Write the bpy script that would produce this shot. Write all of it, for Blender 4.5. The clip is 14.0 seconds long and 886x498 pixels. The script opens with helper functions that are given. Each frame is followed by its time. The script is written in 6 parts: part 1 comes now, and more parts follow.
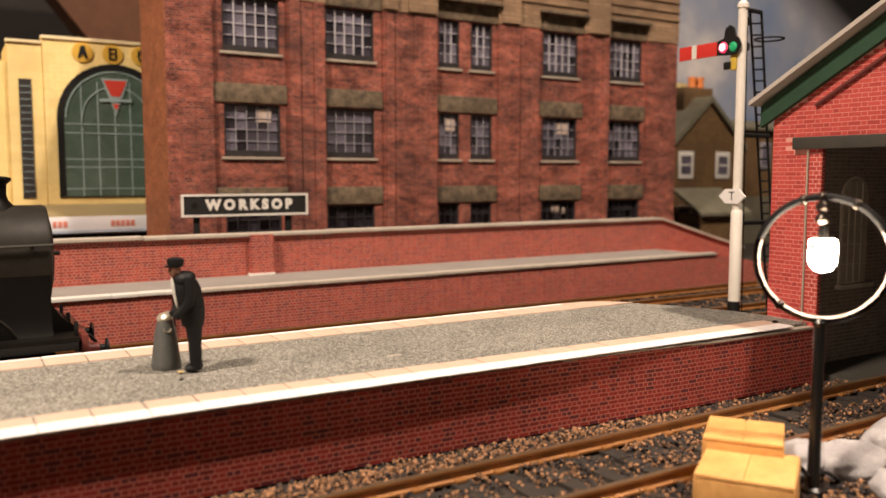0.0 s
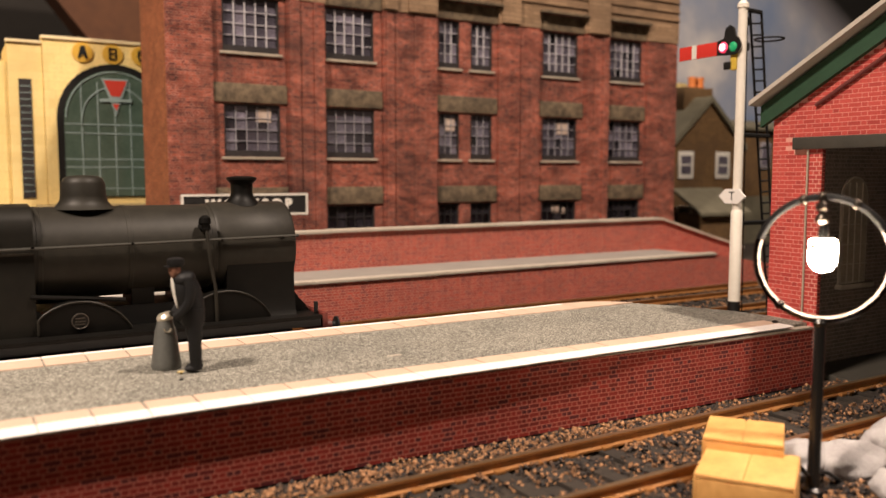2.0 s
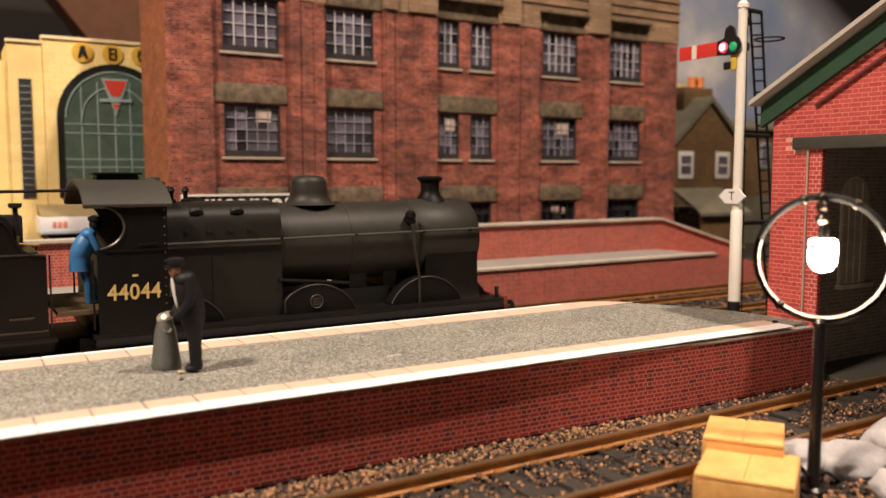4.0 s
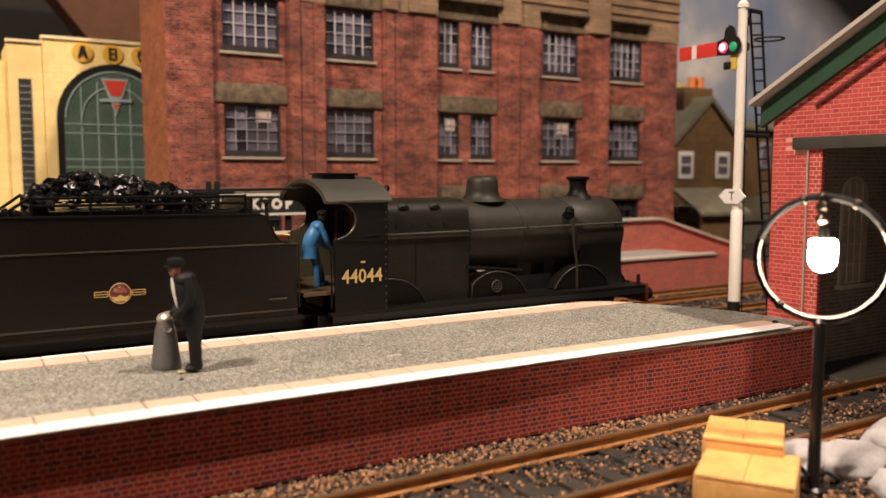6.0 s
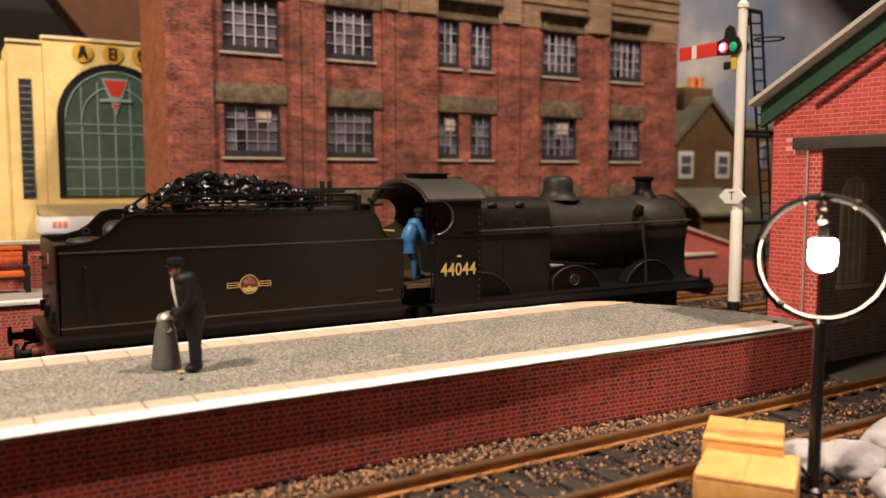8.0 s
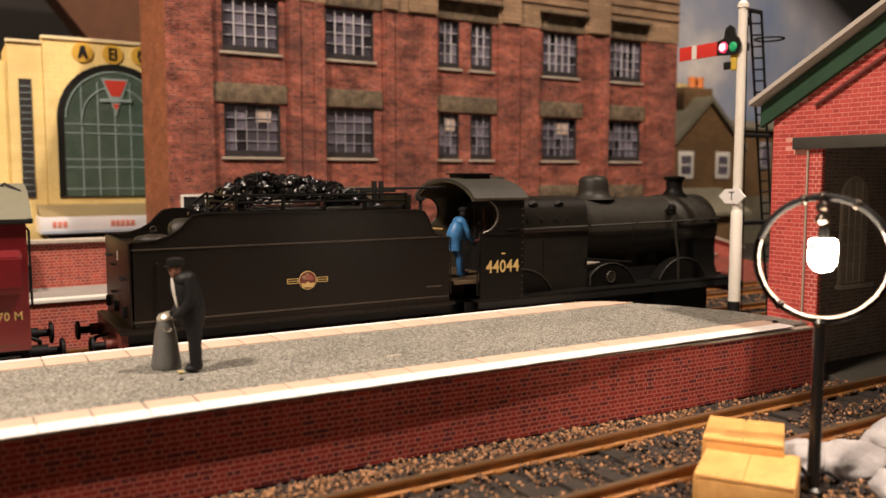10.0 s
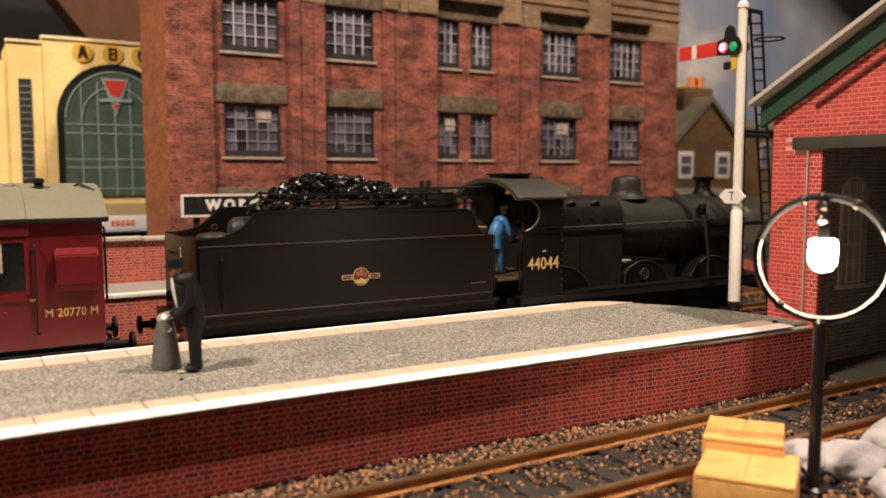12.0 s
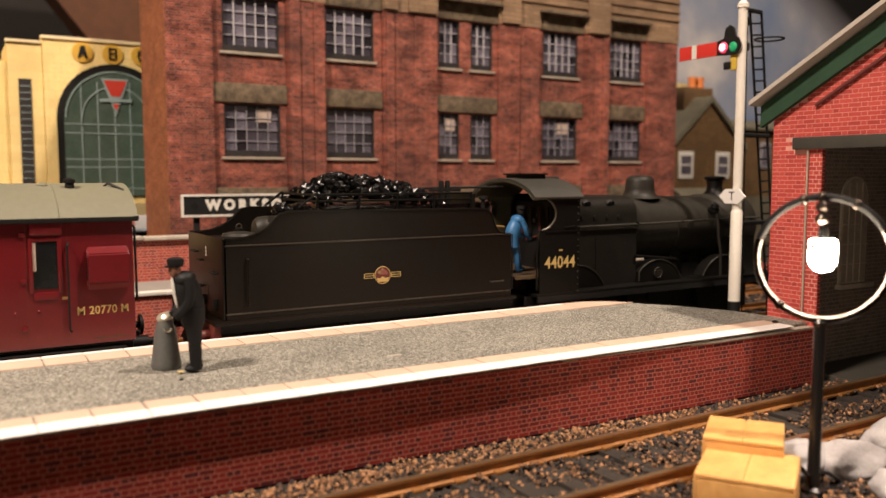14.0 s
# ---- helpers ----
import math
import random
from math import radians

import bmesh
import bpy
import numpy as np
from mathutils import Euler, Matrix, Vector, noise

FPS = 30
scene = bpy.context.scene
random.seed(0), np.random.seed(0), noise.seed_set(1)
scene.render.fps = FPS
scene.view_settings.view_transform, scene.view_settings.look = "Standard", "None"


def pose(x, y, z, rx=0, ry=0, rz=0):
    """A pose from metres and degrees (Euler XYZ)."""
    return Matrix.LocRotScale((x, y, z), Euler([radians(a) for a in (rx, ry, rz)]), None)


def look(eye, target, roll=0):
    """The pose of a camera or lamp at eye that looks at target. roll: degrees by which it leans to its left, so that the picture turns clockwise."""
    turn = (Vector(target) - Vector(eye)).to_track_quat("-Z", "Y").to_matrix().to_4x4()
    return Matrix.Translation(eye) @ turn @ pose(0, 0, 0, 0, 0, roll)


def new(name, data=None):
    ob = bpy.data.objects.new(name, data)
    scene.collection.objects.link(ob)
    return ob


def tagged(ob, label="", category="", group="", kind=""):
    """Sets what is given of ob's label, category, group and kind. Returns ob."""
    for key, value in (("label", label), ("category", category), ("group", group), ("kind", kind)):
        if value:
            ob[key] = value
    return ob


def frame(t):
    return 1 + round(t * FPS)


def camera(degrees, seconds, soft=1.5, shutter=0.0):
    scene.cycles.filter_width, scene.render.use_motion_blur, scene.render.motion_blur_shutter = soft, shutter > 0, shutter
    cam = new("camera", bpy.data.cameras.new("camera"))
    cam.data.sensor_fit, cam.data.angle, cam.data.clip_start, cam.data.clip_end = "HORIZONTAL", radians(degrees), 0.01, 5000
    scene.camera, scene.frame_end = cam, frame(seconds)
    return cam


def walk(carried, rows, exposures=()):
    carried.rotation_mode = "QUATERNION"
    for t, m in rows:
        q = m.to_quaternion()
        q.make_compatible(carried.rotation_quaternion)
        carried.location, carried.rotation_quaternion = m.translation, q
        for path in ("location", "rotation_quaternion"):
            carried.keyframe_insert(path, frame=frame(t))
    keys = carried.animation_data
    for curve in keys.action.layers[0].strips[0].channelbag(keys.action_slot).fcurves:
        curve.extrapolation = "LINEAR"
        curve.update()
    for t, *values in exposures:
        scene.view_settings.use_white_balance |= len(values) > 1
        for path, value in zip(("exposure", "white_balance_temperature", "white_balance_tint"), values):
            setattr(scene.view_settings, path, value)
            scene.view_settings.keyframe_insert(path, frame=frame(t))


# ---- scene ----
MM = 0.001

# ---- camera: stands still on the layout's edge ----
cam = camera(56.8, 14.0)
cam.data.dof.use_dof = True
cam.data.dof.focus_distance = 0.203
cam.data.dof.aperture_fstop = 23.0
AIM = (math.cos(radians(58.93)) * math.cos(radians(5.12)), math.sin(radians(58.93)) * math.cos(radians(5.12)), -math.sin(radians(5.12)))
EYE = Vector((0.0, -0.203, 0.050))
STAND = look(EYE, EYE + Vector(AIM))
walk(cam, [(0.0, STAND), (14.0, STAND)])

# ---- light: an attic room at night with two warm ceiling lamps ----
world = bpy.data.worlds.new("world")
scene.world = world
world.use_nodes = True
world.node_tree.nodes["Background"].inputs[0].default_value = (1.0, 0.85, 0.70, 1)
world.node_tree.nodes["Background"].inputs[1].default_value = 0.022


def ceiling_lamp(x, y, z, watts, size, tx, ty, tz=0.0):
    lamp = bpy.data.lights.new("room_lamp", "AREA")
    lamp.shape, lamp.size, lamp.energy, lamp.color = "DISK", size, watts, (1.0, 0.80, 0.655)
    ob = new("room_lamp", lamp)
    ob.matrix_world = look((x, y, z), (tx, ty, tz))


ceiling_lamp(-0.36, -0.15, 0.60, 7.9, 0.09, 0.12, 0.05)
ceiling_lamp(0.335, -0.30, 0.80, 7.7, 0.035, 0.18, 0.05)


# ---- materials ----
def material(name):
    m = bpy.data.materials.new(name)
    m.use_nodes = True
    n, l = m.node_tree.nodes, m.node_tree.links
    return m, n, l, n["Principled BSDF"]


def coords(n, l, scale=1000.0):
    """Object coordinates in millimetres."""
    tc = n.new("ShaderNodeTexCoord")
    v = n.new("ShaderNodeVectorMath")
    v.operation = "SCALE"
    v.inputs["Scale"].default_value = scale
    l.new(tc.outputs["Object"], v.inputs[0])
    return v.outputs[0]


def noise_at(n, l, co, scale, detail=4.0, rough=0.6):
    t = n.new("ShaderNodeTexNoise")
    t.inputs["Scale"].default_value, t.inputs["Detail"].default_value, t.inputs["Roughness"].default_value = scale, detail, rough
    l.new(co, t.inputs["Vector"])
    return t.outputs["Fac"]


def ramp(n, l, fac, stops):
    r = n.new("ShaderNodeValToRGB")
    while len(r.color_ramp.elements) < len(stops):
        r.color_ramp.elements.new(0.5)
    for e, (p, c) in zip(r.color_ramp.elements, stops):
        e.position, e.color = p, (*c, 1)
    l.new(fac, r.inputs[0])
    return r.outputs[0]


def mix(n, l, a, b, fac, mode="MIX"):
    m = n.new("ShaderNodeMix")
    m.data_type, m.blend_type = "RGBA", mode
    for sock, val in ((m.inputs[6], a), (m.inputs[7], b), (m.inputs[0], fac)):
        if isinstance(val, (tuple, list)):
            sock.default_value = (*val, 1)
        elif isinstance(val, (int, float)):
            sock.default_value = val
        else:
            l.new(val, sock)
    return m.outputs[2]


def bump(n, l, b, height, strength=0.3, dist=0.0002):
    k = n.new("ShaderNodeBump")
    k.inputs["Strength"].default_value, k.inputs["Distance"].default_value = strength, dist
    l.new(height, k.inputs["Height"])
    l.new(k.outputs[0], b.inputs["Normal"])


def mottled(name, dark, light, scale=0.6, rough=0.6, metal=0.0, fine=4.0, relief=0.25, dist=0.0001, spec=0.5):
    """A painted or natural surface whose colour wanders between two tones at two scales (per millimetre)."""
    m, n, l, b = material(name)
    co = coords(n, l)
    a, f = noise_at(n, l, co, scale * 0.25, 4), noise_at(n, l, co, fine, 3)
    base = ramp(n, l, a, [(0.3, dark), (0.7, light)])
    base = mix(n, l, base, ramp(n, l, f, [(0.3, dark), (0.75, light)]), 0.4)
    l.new(base, b.inputs["Base Color"])
    b.inputs["Roughness"].default_value, b.inputs["Metallic"].default_value = rough, metal
    b.inputs["Specular IOR Level"].default_value = spec
    bump(n, l, b, f, relief, dist)
    return m


def brick(name, c1, c2, mortar, axis="x", row=1.0, stain=0.0, stain_col=(0.03, 0.02, 0.02), smooth=0.75, gap=0.10, odd=None, width=2.7, patchy=0.0):
    """Printed brick paper: courses of `row` mm along the wall's own axis, each brick of its own tone, some odd dark ones, and soot stains."""
    m, n, l, b = material(name)
    co = coords(n, l)
    sep = n.new("ShaderNodeSeparateXYZ")
    l.new(co, sep.inputs[0])
    com = n.new("ShaderNodeCombineXYZ")
    l.new(sep.outputs["X" if axis == "x" else "Y"], com.inputs[0])
    l.new(sep.outputs["Z"], com.inputs[1])
    t = n.new("ShaderNodeTexBrick")
    l.new(com.outputs[0], t.inputs["Vector"])
    t.offset, t.squash, t.squash_frequency = 0.5, 0.5, 2
    for key, val in (("Scale", 1.0), ("Mortar Size", gap * row), ("Mortar Smooth", 0.3), ("Bias", 0.0), ("Brick Width", width * row), ("Row Height", row)):
        t.inputs[key].default_value = val
    t.inputs["Color1"].default_value, t.inputs["Color2"].default_value, t.inputs["Mortar"].default_value = (0, 0, 0, 1), (1, 1, 1, 1), (0.5, 0.5, 0.5, 1)
    mid = tuple((p + q) / 2 for p, q in zip(c1, c2))
    tone = ramp(n, l, t.outputs["Color"], [(0.0, c1), (0.45, mid), (0.78, c2), (0.90, odd or c2)])
    cell = noise_at(n, l, com.outputs[0], 0.10 / row, 3, 0.6)
    tone = mix(n, l, tone, ramp(n, l, cell, [(0.35, (0.78, 0.76, 0.76)), (0.65, (1.12, 1.08, 1.05))]), 0.8, "MULTIPLY")
    base = mix(n, l, tone, mortar, t.outputs["Fac"])
    fine = noise_at(n, l, co, 2.5, 3)
    base = mix(n, l, base, ramp(n, l, fine, [(0.3, (0.78, 0.78, 0.78)), (0.7, (1.15, 1.15, 1.15))]), 0.7, "MULTIPLY")
    if patchy:
        # rain-washed and sooty streaks, longer along the courses
        wide = n.new("ShaderNodeVectorMath")
        wide.operation = "MULTIPLY"
        wide.inputs[1].default_value = (0.45, 1.0, 1.0)
        l.new(com.outputs[0], wide.inputs[0])
        patch = noise_at(n, l, wide.outputs[0], 0.15, 7, 0.74)
        base = mix(n, l, base, ramp(n, l, patch, [(0.36, (0.30, 0.27, 0.27)), (0.52, (0.86, 0.85, 0.85)), (0.68, (1.40, 1.42, 1.42))]), patchy, "MULTIPLY")
    if stain:
        big = noise_at(n, l, co, 0.035, 6, 0.62)
        base = mix(n, l, base, stain_col, ramp(n, l, big, [(0.44, (0, 0, 0)), (0.66, (stain, stain, stain))]))
    l.new(base, b.inputs["Base Color"])
    b.inputs["Roughness"].default_value = smooth
    b.inputs["Specular IOR Level"].default_value = 0.3
    bump(n, l, b, t.outputs["Fac"], -0.25, 0.0001)
    return m


def glow(name, color, strength):
    m, n, l, b = material(name)
    b.inputs["Base Color"].default_value = (*color, 1)
    b.inputs["Emission Color"].default_value, b.inputs["Emission Strength"].default_value = (*color, 1), strength
    return m


def grit(name, dark, mid, light):
    """Sanded paper: grains a few tenths of a millimetre across, and faint worn patches."""
    m, n, l, b = material(name)
    co = coords(n, l)
    g1, g2, big = noise_at(n, l, co, 2.3, 3, 0.8), noise_at(n, l, co, 1.0, 2, 0.6), noise_at(n, l, co, 0.05, 4)
    c = ramp(n, l, g1, [(0.38, dark), (0.5, mid), (0.64, light)])
    c = mix(n, l, c, ramp(n, l, g2, [(0.35, (0.72, 0.71, 0.70)), (0.65, (1.2, 1.2, 1.2))]), 0.8, "MULTIPLY")
    c = mix(n, l, c, ramp(n, l, big, [(0.35, (0.85, 0.85, 0.85)), (0.65, (1.12, 1.1, 1.08))]), 1.0, "MULTIPLY")
    l.new(c, b.inputs["Base Color"])
    b.inputs["Roughness"].default_value, b.inputs["Specular IOR Level"].default_value = 0.85, 0.3
    bump(n, l, b, g1, 0.7, 0.00025)
    return m


def glossy_pane(name, dark, light):
    """Dark printed glass with vague reflections in it."""
    m = mottled(name, dark, light, 0.5, 0.18, 0.0, 0.9, 0.02)
    return m


BRICK_PLATFORM = brick("platform_brick", (0.33, 0.038, 0.027), (0.20, 0.026, 0.021), (0.50, 0.175, 0.13), "x", 0.94, gap=0.12, odd=(0.13, 0.026, 0.03))
BRICK_FAR = brick("far_platform_brick", (0.45, 0.085, 0.055), (0.29, 0.055, 0.045), (0.50, 0.21, 0.16), "x", 1.0, gap=0.15, odd=(0.25, 0.06, 0.055))
BRICK_SHED = brick("shed_brick", (0.52, 0.075, 0.06), (0.40, 0.052, 0.048), (0.62, 0.28, 0.23), "y", 1.09, gap=0.13, width=3.0)
BRICK_SHED_IN = brick("shed_brick_inside", (0.26, 0.215, 0.185), (0.19, 0.16, 0.14), (0.38, 0.33, 0.29), "y", 1.09)
BRICK_SHED_SIDE = brick("shed_side_brick", (0.26, 0.215, 0.185), (0.19, 0.16, 0.14), (0.38, 0.33, 0.29), "x", 1.09)
BRICK_MILL = brick("mill_brick", (0.41, 0.104, 0.062), (0.235, 0.06, 0.04), (0.40, 0.19, 0.14), "x", 1.05, 0.5, (0.045, 0.028, 0.025), gap=0.13, odd=(0.16, 0.048, 0.038), patchy=1.0)
BRICK_MILL_SIDE = brick("mill_side_brick", (0.43, 0.155, 0.068), (0.31, 0.10, 0.045), (0.27, 0.105, 0.055), "y", 1.1, 0.35, (0.14, 0.07, 0.042), gap=0.16, patchy=0.5)
BRICK_HOUSE = brick("house_brick", (0.19, 0.115, 0.045), (0.13, 0.075, 0.03), (0.16, 0.10, 0.05), "x", 1.0, 0.3)
STONE_MILL = mottled("sooty_stone", (0.02, 0.015, 0.011), (0.24, 0.175, 0.105), 1.3, 0.8, fine=0.16)
STONE_PALE = mottled("pale_sill_stone", (0.30, 0.25, 0.19), (0.46, 0.40, 0.32), 0.5, 0.8, fine=1.0)
STONE_CORNICE = brick("cornice_stone", (0.34, 0.23, 0.14), (0.26, 0.17, 0.10), (0.17, 0.115, 0.07), "x", 2.1, 0.25, (0.09, 0.06, 0.04), gap=0.07, width=6.0)
ASPHALT = grit("gritty_asphalt", (0.085, 0.083, 0.07), (0.22, 0.214, 0.185), (0.50, 0.49, 0.43))
ASPHALT_FAR = mottled("far_asphalt", (0.22, 0.20, 0.18), (0.30, 0.28, 0.25), 0.3, 0.9, fine=2.0)
SLAB = mottled("buff_slab", (0.54, 0.39, 0.29), (0.66, 0.50, 0.385), 0.5, 0.75, fine=2.0)
WHITE_EDGE = mottled("white_edge_paint", (0.80, 0.77, 0.73), (0.92, 0.90, 0.87), 0.6, 0.6, fine=2.0)
COPING = mottled("grey_card_coping", (0.36, 0.31, 0.25), (0.55, 0.50, 0.42), 0.6, 0.8, fine=1.2)
RAIL = mottled("rusty_rail", (0.22, 0.085, 0.022), (0.42, 0.20, 0.065), 0.4, 0.5, 0.35, fine=1.5)
RAIL_TOP = mottled("worn_rail_head", (0.30, 0.20, 0.11), (0.46, 0.34, 0.22), 0.4, 0.32, 0.8, fine=1.5)
SLEEPER = mottled("weathered_sleeper", (0.014, 0.011, 0.009), (0.042, 0.032, 0.023), 0.6, 0.85, fine=2.0)
EARTH = mottled("dark_ballast_bed", (0.013, 0.011, 0.009), (0.048, 0.035, 0.024), 1.0, 0.95, fine=1.5, relief=0.7, dist=0.0004)


def stones(name, tan):
    """Loose stones, each of its own tone; `tan` is the share of pale ones."""
    m, n, l, b = material(name)
    g = n.new("ShaderNodeNewGeometry")
    c = ramp(n, l, g.outputs["Random Per Island"], [(0.0, (0.018, 0.017, 0.019)), (0.85 - tan, (0.05, 0.036, 0.028)), (1.0 - 0.72 * tan, (0.20, 0.10, 0.045)), (1.0, (0.44, 0.235, 0.115))])
    l.new(c, b.inputs["Base Color"])
    b.inputs["Roughness"].default_value = 0.85
    return m


BALLAST, BALLAST_EDGE = stones("mixed_ballast", 0.36), stones("tan_ballast", 0.66)
LOCO = mottled("weathered_black", (0.003, 0.0028, 0.0024), (0.0078, 0.007, 0.0058), 0.12, 0.48, fine=0.5, relief=0.04, spec=0.15)
LOCO_FIREBOX = mottled("dull_black", (0.006, 0.0055, 0.0042), (0.017, 0.0155, 0.012), 0.10, 0.5, fine=0.4, relief=0.04, spec=0.22)
LOCO_BOILER = mottled("sooty_black", (0.012, 0.011, 0.0085), (0.035, 0.0318, 0.0245), 0.10, 0.5, fine=0.4, relief=0.04, spec=0.27)
TENDER = mottled("weathered_tender_black", (0.0018, 0.0014, 0.001), (0.0085, 0.005, 0.0026), 0.10, 0.42, fine=0.5, relief=0.04, spec=0.28)
# glints on beads, rims and rails, put into a paler black
EDGE_GLINT = mottled("glint_black_edge", (0.03, 0.025, 0.02), (0.085, 0.072, 0.056), 0.4, 0.35, 0.2, fine=1.0)
CAB_ROOF = mottled("dusty_roof_black", (0.026, 0.026, 0.021), (0.048, 0.046, 0.037), 0.2, 0.55, fine=1.0)
BLACK = mottled("matt_black", (0.004, 0.004, 0.0038), (0.009, 0.0085, 0.008), 0.5, 0.6, fine=2.0, spec=0.35)
BLACK_GLOSS = mottled("glossy_black", (0.008, 0.008, 0.008), (0.014, 0.013, 0.012), 0.5, 0.25, fine=2.0)
COAL = mottled("coal", (0.002, 0.002, 0.002), (0.006, 0.0057, 0.0052), 1.0, 0.24, fine=0.9, relief=0.5, dist=0.0004, spec=0.45)
BUFFER_RED = mottled("dirty_buffer_red", (0.10, 0.02, 0.015), (0.17, 0.035, 0.025), 0.6, 0.5, fine=2.0)
BRASS = mottled("brass", (0.45, 0.28, 0.10), (0.60, 0.42, 0.18), 0.6, 0.35, 0.9, fine=2.0)
LETTER_CREAM = mottled("straw_lettering", (0.52, 0.36, 0.12), (0.62, 0.46, 0.18), 0.6, 0.5, fine=2.0)
RED_LETTER = mottled("red_lettering", (0.62, 0.05, 0.03), (0.70, 0.08, 0.05), 0.6, 0.5, fine=2.0)
CRIMSON = mottled("maroon_coach_paint", (0.125, 0.006, 0.009), (0.165, 0.010, 0.014), 0.15, 0.33, fine=0.6, relief=0.02)
COACH_ROOF = mottled("grey_green_roof", (0.16, 0.158, 0.105), (0.205, 0.20, 0.14), 0.15, 0.6, fine=0.8)
BUFF_PLANK = mottled("cab_floor_wood", (0.04, 0.025, 0.010), (0.085, 0.055, 0.024), 0.5, 0.7)
YELLOW = brick("cinema_tile", (0.94, 0.76, 0.33), (0.91, 0.72, 0.30), (0.78, 0.58, 0.22), "x", 4.0, gap=0.02)
YELLOW_PLAIN = mottled("cinema_cream", (0.80, 0.66, 0.38), (0.90, 0.77, 0.48), 0.2, 0.6)
GOLD = mottled("golden_roundel", (0.62, 0.36, 0.04), (0.72, 0.44, 0.06), 0.4, 0.5)
CINEMA_GLASS = glossy_pane("green_glass", (0.06, 0.10, 0.075), (0.115, 0.165, 0.13))
GLASS_BAR = mottled("grey_green_glazing_bar", (0.25, 0.35, 0.34), (0.37, 0.48, 0.47), 0.4, 0.5)
PANE = glossy_pane("dark_pane", (0.025, 0.024, 0.033), (0.20, 0.18, 0.225))
PANE_PALE = mottled("pale_blind", (0.40, 0.30, 0.24), (0.60, 0.50, 0.42), 0.6, 0.6, fine=0.6)
FRAME_BLACK = mottled("black_window_frame", (0.012, 0.010, 0.010), (0.03, 0.025, 0.025), 0.6, 0.6)
BAR_WHITE = mottled("grimy_white_bar", (0.34, 0.33, 0.35), (0.62, 0.60, 0.63), 0.3, 0.6, fine=0.4)
BAR_GREY = mottled("dull_grey_bar", (0.19, 0.18, 0.20), (0.36, 0.35, 0.38), 0.3, 0.6, fine=0.4)
CANOPY = mottled("canopy_white", (0.74, 0.74, 0.76), (0.86, 0.86, 0.86), 0.2, 0.5)
CANOPY_RED = mottled("faded_red", (0.66, 0.20, 0.14), (0.74, 0.30, 0.22), 0.6, 0.5)
CANOPY_BLUE = mottled("pale_blue", (0.42, 0.50, 0.60), (0.52, 0.60, 0.70), 0.4, 0.5)
CANOPY_TOP = mottled("canopy_olive", (0.24, 0.19, 0.09), (0.34, 0.27, 0.14), 0.2, 0.7)
SIGN_BLACK = mottled("sign_black", (0.010, 0.010, 0.010), (0.018, 0.018, 0.018), 0.5, 0.4)
SIGN_WHITE = mottled("sign_white", (0.66, 0.64, 0.58), (0.76, 0.74, 0.68), 0.5, 0.5)
CREAM_POST = mottled("cream_white_post", (0.78, 0.73, 0.63), (0.88, 0.84, 0.75), 0.5, 0.4, fine=1.0)
SIGNAL_RED = mottled("signal_red", (0.55, 0.03, 0.025), (0.66, 0.05, 0.035), 0.5, 0.4)
YELLOW_LAMP = mottled("yellow_lamp_case", (0.60, 0.42, 0.05), (0.70, 0.50, 0.08), 0.5, 0.4)
GREEN_BOARD = mottled("green_bargeboard", (0.010, 0.040, 0.018), (0.016, 0.060, 0.028), 0.6, 0.7, fine=1.6, relief=0.5)
SHED_ROOF = mottled("grey_slate_card", (0.40, 0.36, 0.31), (0.54, 0.49, 0.43), 0.3, 0.8)
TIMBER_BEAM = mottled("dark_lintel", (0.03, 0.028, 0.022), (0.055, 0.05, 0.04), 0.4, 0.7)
CRATE = mottled("yellow_pine", (0.56, 0.28, 0.08), (0.82, 0.47, 0.16), 0.7, 0.55, fine=0.8)
SACK = mottled("grey_sack", (0.28, 0.265, 0.265), (0.46, 0.445, 0.45), 0.5, 0.85, fine=1.6, relief=0.6, dist=0.0003)
COAT = mottled("charcoal_coat", (0.0025, 0.0026, 0.003), (0.0085, 0.0086, 0.0095), 0.6, 0.6, fine=1.0, spec=0.35)
CHURN = mottled("dull_churn_metal", (0.14, 0.145, 0.135), (0.22, 0.225, 0.21), 0.4, 0.45, 0.5, fine=1.0)
CHURN_LID = mottled("bright_churn_lid", (0.58, 0.52, 0.40), (0.76, 0.70, 0.56), 0.4, 0.35, 0.6, fine=1.0)
OVERALL_BLUE = mottled("blue_overall", (0.03, 0.14, 0.34), (0.06, 0.24, 0.50), 0.8, 0.45, fine=1.0)
SKIN_PAINT = mottled("painted_face", (0.20, 0.09, 0.05), (0.30, 0.14, 0.09), 0.6, 0.5, fine=1.0)
MOULDING = mottled("dark_red_moulding", (0.10, 0.02, 0.018), (0.17, 0.035, 0.03), 0.6, 0.6)
TROUSER_BLUE = mottled("blue_trouser", (0.012, 0.06, 0.17), (0.04, 0.16, 0.36), 1.0, 0.45, fine=0.9)
EMBLEM_RED = mottled("dull_emblem_red", (0.22, 0.05, 0.04), (0.34, 0.12, 0.09), 1.5, 0.5)
ORANGE = mottled("orange_bench_paint", (0.62, 0.11, 0.02), (0.74, 0.16, 0.04), 0.5, 0.4)
SLATE = mottled("mossy_slate", (0.10, 0.09, 0.06), (0.19, 0.175, 0.12), 0.3, 0.8)
POT = mottled("terracotta_pot", (0.60, 0.17, 0.04), (0.72, 0.24, 0.06), 0.5, 0.6)
POT_BUFF = mottled("buff_pot", (0.48, 0.36, 0.14), (0.58, 0.45, 0.20), 0.5, 0.6)
RAFTER = mottled("dark_attic_wood", (0.075, 0.026, 0.008), (0.17, 0.062, 0.02), 0.02, 0.7, fine=0.1)
